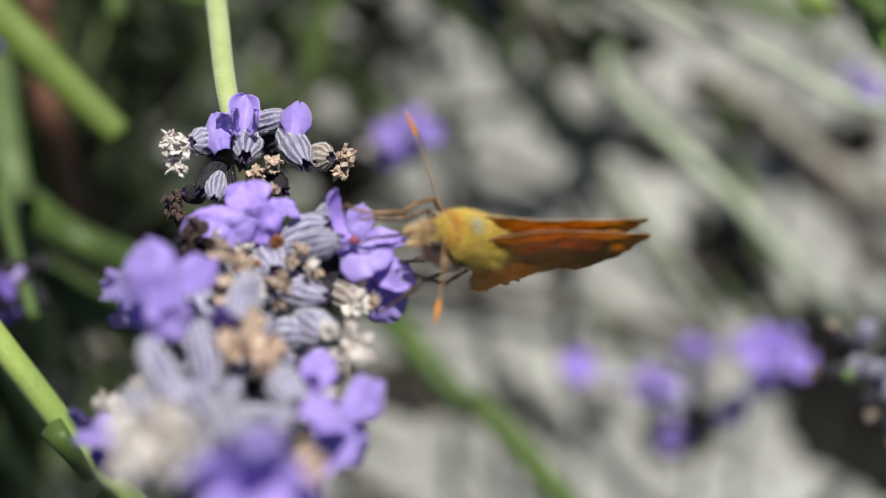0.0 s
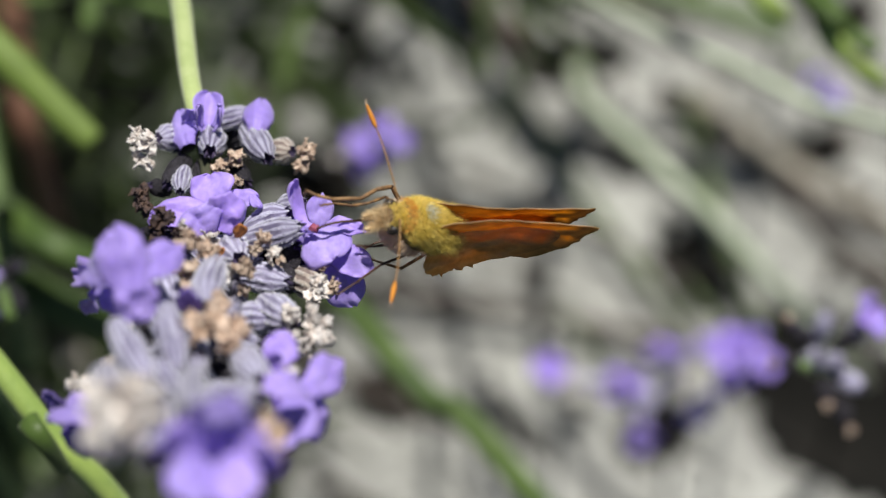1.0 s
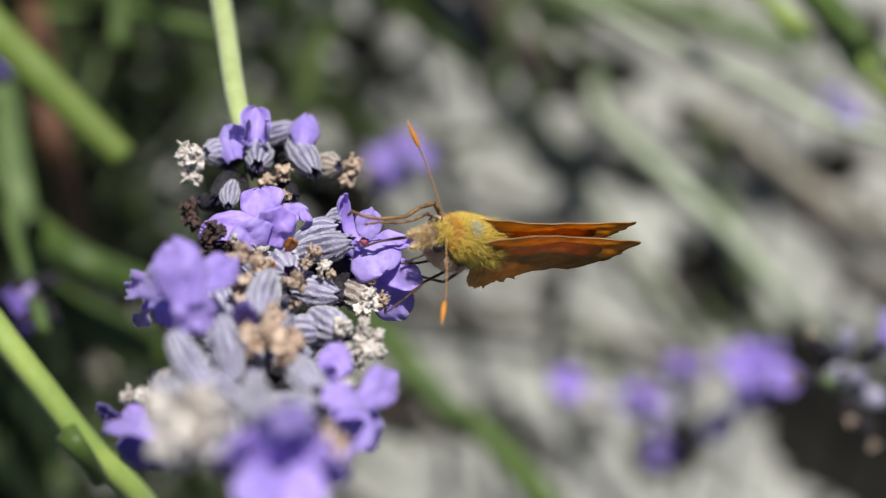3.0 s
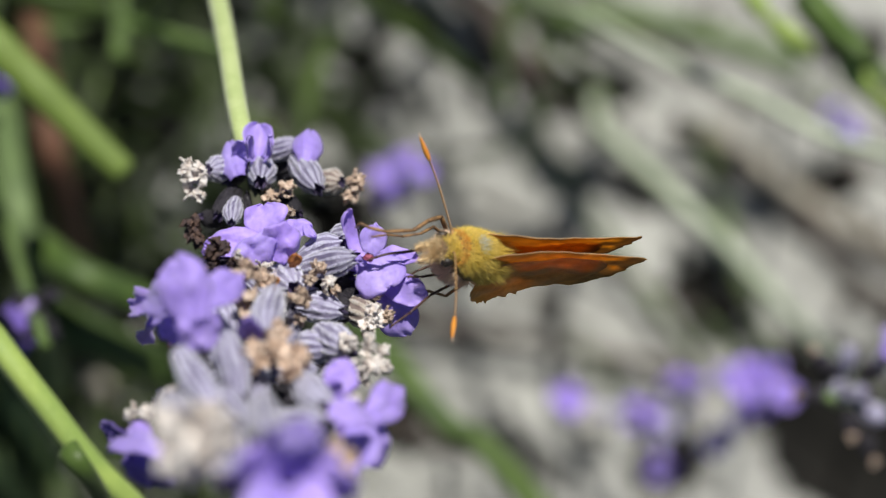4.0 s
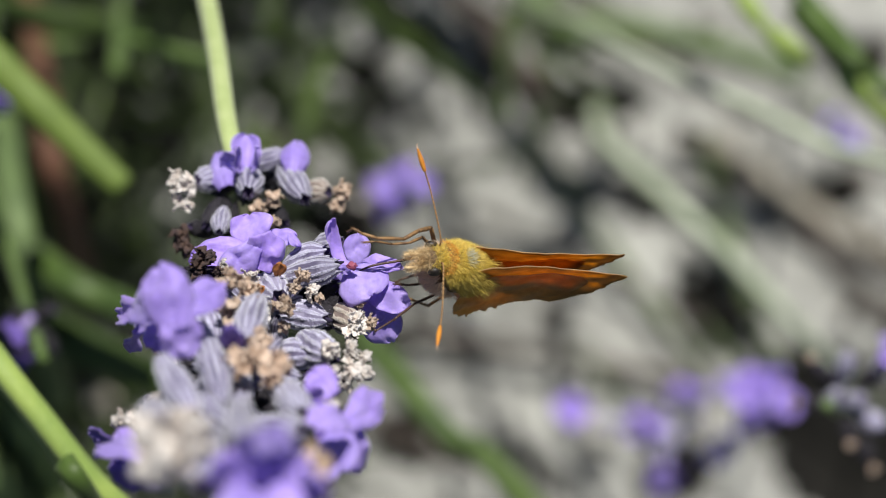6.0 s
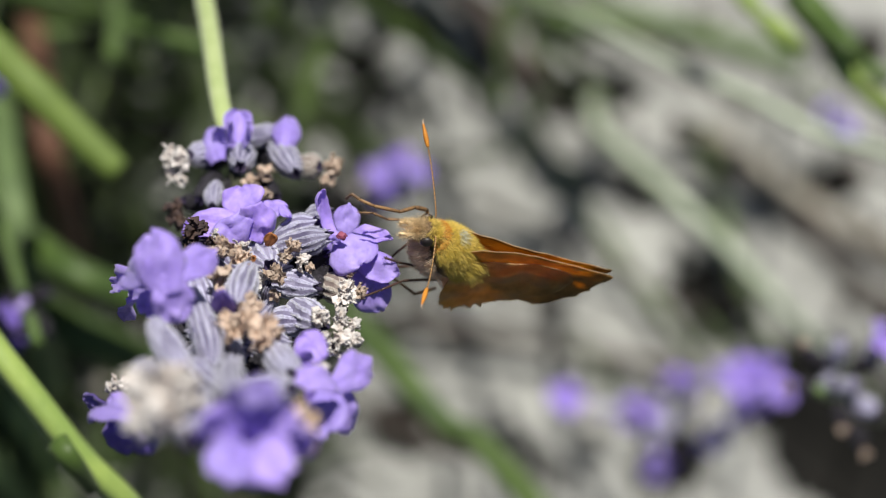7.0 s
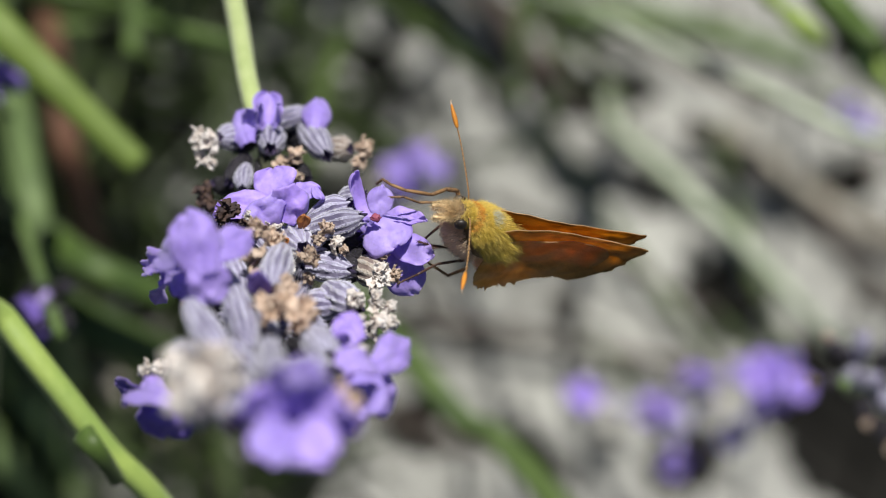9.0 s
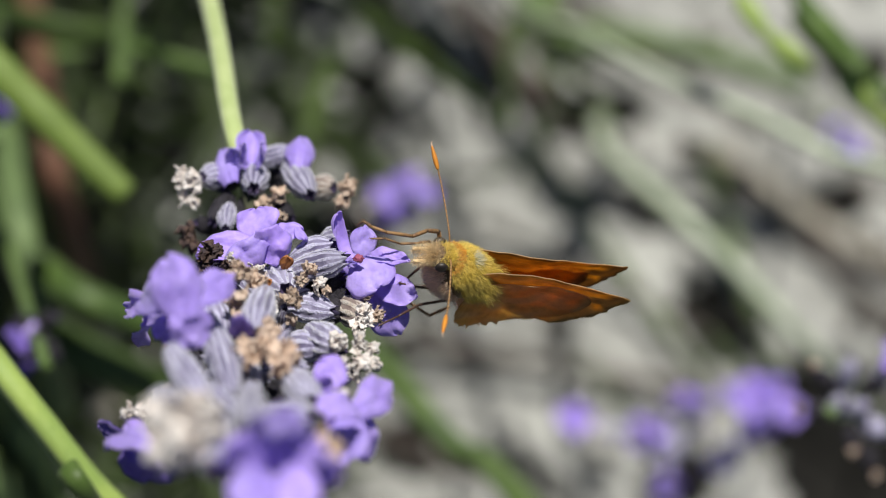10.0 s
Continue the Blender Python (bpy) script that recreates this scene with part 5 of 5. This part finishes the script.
part("abdomen", bm, FUR_PALE, butterfly, "buff-brown abdomen")


def antenna(base, tip, bend):
    """A ringed shaft with an orange club and a fine hooked end."""
    base, tip = Vector(base), Vector(tip)
    line = spline([Vector((3.55, base.y * 0.5, 0.05)), base, base.lerp(tip, 0.5) + Vector(bend), tip], 30)
    bm = bmesh.new()
    cut = int(len(line) * 0.81)
    sweep(bm, line[:cut + 1], lambda k: 0.062 * (1 + 0.16 * math.cos(k * 150)), 8)
    bm.faces.ensure_lookup_table()
    for i, f in enumerate(bm.faces):
        f.material_index = 0 if (i // 8) % 3 < 2 else 1
    ob = part("antenna", bm, [ANT_PALE, ANT_DARK], butterfly)
    bm = bmesh.new()
    sweep(bm, line[cut:], lambda k: 0.08 + 0.15 * math.sin(math.pi * min(1, 0.12 + 0.85 * k)) ** 1.2 * (1 - 0.4 * k), 10)
    part("club", bm, CLUB, ob, "orange club")
    hook = (tip - base).normalized()
    bm = bmesh.new()
    sweep(bm, spline([tip, tip + hook * 0.25, tip + hook * 0.45 + Vector((-0.15, 0, 0.1))], 4), lambda k: 0.07 * (1 - 0.7 * k), 6)
    part("apiculus", bm, DRY, ob)


antenna((4.3, -1.35, 0.45), (7.6, -7.7, 0.2), (-0.1, -0.25, 0.1))
antenna((4.3, 1.35, 0.45), (7.3, 8.8, 0.2), (-0.1, 0.3, 0.1))


def leg(points, girth, mat, spurs=0):
    ps = [Vector(p) for p in points]
    bm = bmesh.new()
    n = len(ps) - 1
    for i in range(n):
        k = i / n
        a, b = ps[i], ps[i + 1]
        sweep(bm, [a.lerp(b, s / 4) for s in range(5)], lambda q: girth * (1 - 0.55 * k) * (1 + 0.18 * math.sin(math.pi * q)), 7)
    rng = random.Random(len(points))
    for i in range(240):
        k = rng.randrange(n)
        p = ps[k].lerp(ps[k + 1], rng.random())
        way = ((ps[k + 1] - ps[k]).normalized() + Vector((rng.gauss(0, 0.6), rng.gauss(0, 0.6), rng.gauss(0, 0.6)))).normalized()
        sweep(bm, [p, p + way * 0.16, p + way * 0.32], lambda q: 0.018 * (1 - 0.8 * q), 3)
    return part("leg", bm, mat, butterfly)


leg([(-1.92, -3.06, -1.84), (1.29, -3.34, -1.14), (3.34, -2.50, -1.58), (4.42, -1.62, -2.56), (6.01, -1.50, -4.28), (6.51, -1.96, -5.36), (6.84, -2.38, -5.93), (6.01, -2.53, -6.66)], 0.175, LEG)
leg([(-1.88, -2.93, -2.14), (0.40, -3.05, -2.18), (2.38, -2.01, -2.67), (2.80, -2.00, -4.06), (4.15, -1.96, -4.91), (4.48, -1.99, -5.94)], 0.12, LEG)
leg([(-4.90, -0.84, -2.06), (-1.78, 0.15, -2.57), (0.55, 0.84, -3.76), (1.83, 1.00, -4.52)], 0.11, LEG_DARK)
leg([(-5.17, -0.35, -1.74), (-3.14, 0.68, -2.40), (-0.08, 2.28, -3.43), (1.89, 3.98, -4.69), (3.00, 5.11, -6.07)], 0.12, LEG_DARK)
leg([(-7.04, -0.60, -2.60), (-5.00, 0.89, -3.83), (-2.52, 0.88, -4.65), (-0.05, 0.83, -5.43)], 0.12, LEG)
leg([(-8.46, -3.31, -1.94), (-6.90, -2.87, -3.94), (-4.57, -1.68, -5.76), (-2.55, -0.37, -6.68)], 0.11, LEG_DARK)
bm = bmesh.new()
origin = Vector((1.03, -1.17, -2.91))
sweep(bm, [p - origin for p in spline([(1.03, -1.17, -2.91), (2.30, -0.84, -3.84), (3.74, -0.55, -5.27), (4.10, -0.33, -6.70)], 6)], lambda k: 0.13 * (1 - 0.35 * k), 8)
proboscis = part("proboscis", bm, LEG_DARK, butterfly, "thin dark proboscis", Matrix.Translation(origin))


# ---- what moves ----
def motions():
    walk(spike, [
        (0, pose(-0.01760, 0.02099, 0.28249, 25.089, -0.144, -0.536)),
        (0.5, pose(-0.01808, 0.02174, 0.28151, 24.845, -0.223, 0.056)),
        (1, pose(-0.01784, 0.02208, 0.28090, 25.141, 0.225, -0.586)),
        (1.5, pose(-0.01765, 0.02139, 0.28251, 25.059, 0.388, -0.536)),
        (2, pose(-0.01748, 0.02119, 0.28250, 25.064, 0.561, -0.643)),
        (2.5, pose(-0.01722, 0.02155, 0.28220, 25.137, 0.246, -0.613)),
        (4, pose(-0.01708, 0.02100, 0.28319, 24.896, 0.053, 0.030)),
        (4.5, pose(-0.01700, 0.02144, 0.28241, 25.000, 0.000, 0.000)),
        (5, pose(-0.01681, 0.02143, 0.28272, 24.902, -0.137, -0.052)),
        (5.5, pose(-0.01726, 0.02219, 0.28101, 25.060, -0.062, -0.278)),
        (5.7, pose(-0.01746, 0.02243, 0.28054, 25.097, -0.061, -0.382)),
        (6.8, pose(-0.01790, 0.02476, 0.27700, 24.740, -0.295, 0.105)),
        (7, pose(-0.01801, 0.02509, 0.27648, 24.721, -0.330, 0.014)),
        (7.5, pose(-0.01815, 0.02566, 0.27515, 24.771, -0.330, -0.089)),
        (8, pose(-0.01800, 0.02477, 0.27686, 24.958, -0.517, 0.033)),
        (8.5, pose(-0.01767, 0.02420, 0.27886, 24.894, -0.383, 0.204)),
        (9, pose(-0.01763, 0.02454, 0.27897, 24.838, -0.313, 0.204)),
        (9.5, pose(-0.01747, 0.02468, 0.27775, 24.913, -0.327, 0.113)),
        (10, pose(-0.01753, 0.02387, 0.27942, 24.793, -0.150, 0.222)),
    ])
    walk(butterfly, [
        (0, pose(0.00186, -0.00371, 0.30274, -3.260, -64.370, -169.548)),
        (0.5, pose(0.00162, -0.00262, 0.30189, -3.106, -64.583, -169.645)),
        (1, pose(0.00175, -0.00255, 0.30100, -4.427, -65.215, -169.640)),
        (1.5, pose(0.00190, -0.00321, 0.30252, -5.450, -65.201, -167.982)),
        (2, pose(0.00197, -0.00346, 0.30238, -6.684, -65.165, -166.293)),
        (2.5, pose(0.00201, -0.00313, 0.30210, -7.749, -64.624, -164.621)),
        (4, pose(0.00242, -0.00331, 0.30311, -12.373, -67.820, -160.239)),
        (4.5, pose(0.00250, -0.00289, 0.30225, -14.665, -68.800, -158.304)),
        (5, pose(0.00270, -0.00283, 0.30248, -16.941, -69.452, -156.890)),
        (5.5, pose(0.00225, -0.00215, 0.30051, -20.286, -70.166, -154.634)),
        (5.7, pose(0.00201, -0.00196, 0.30002, -20.384, -70.151, -154.646)),
        (6.8, pose(0.00212, -0.00044, 0.29607, 15.734, -75.084, 164.298)),
        (7, pose(0.00196, -0.00014, 0.29557, 15.770, -75.045, 164.173)),
        (7.5, pose(0.00166, 0.00056, 0.29411, 8.102, -74.979, 172.495)),
        (8, pose(0.00179, -0.00034, 0.29575, 7.877, -74.936, 173.420)),
        (8.5, pose(0.00222, -0.00081, 0.29767, 8.767, -75.181, 173.315)),
        (9, pose(0.00227, -0.00044, 0.29773, 9.611, -75.364, 173.081)),
        (9.5, pose(0.00231, -0.00033, 0.29639, 8.106, -75.384, 174.460)),
        (10, pose(0.00228, -0.00105, 0.29796, 7.441, -75.570, 175.226)),
    ])
    left = [(0, -0.4), (0.5, -1.4), (1, -2.4), (1.5, -3.0), (2, -3.6), (2.5, -4.3), (4, -3.1), (4.5, -2.7), (5, -1.6), (5.5, -0.4), (5.7, -0.4), (6.8, 0.5), (7, 1.5), (7.5, 5.2), (8, 5.5), (8.5, 4.0), (9, 1.0), (9.5, -2.3), (10, -3.5)]
    right = [(0, -6.8), (0.5, -6.9), (1, -7.0), (1.5, -7.6), (2, -8.2), (2.5, -8.7), (4, -6.6), (4.5, -5.9), (5, -4.4), (5.5, -3.0), (5.7, -3.0), (6.8, -8.0), (7, -8.0), (7.5, -6.7), (8, -6.1), (8.5, -5.6), (9, -5.0), (9.5, -3.2), (10, -1.4)]
    # bowed over the flower while it drinks, then lifted
    walk(head, [(t, pose((NECK.x - d) * MM, NECK.y * MM, NECK.z * MM, 0, a, c)) for t, d, a, c in ((0, 0.5, 10, 6), (2.5, 0.5, 10, 6), (4.5, 0.5, 8, 6), (5.7, 0.45, 8, 6), (6.8, 0.1, 0, 2), (8, 0.1, -2, 0), (10, 0.1, 2, 4))])
    walk(proboscis, [(t, pose(origin.x * MM, origin.y * MM, (origin.z + a * 0.012) * MM, 0, a, 0)) for t, a in ((0, 0), (4.5, 0), (5.7, 0), (6.2, 45), (6.8, 85), (10, 85))])
    for side, ob in wings:
        p = ob.location / MM
        walk(ob, [(t, pose(p.x * MM, p.y * MM, p.z * MM, a, 0, 0)) for t, a in (left if side > 0 else right)])


motions()
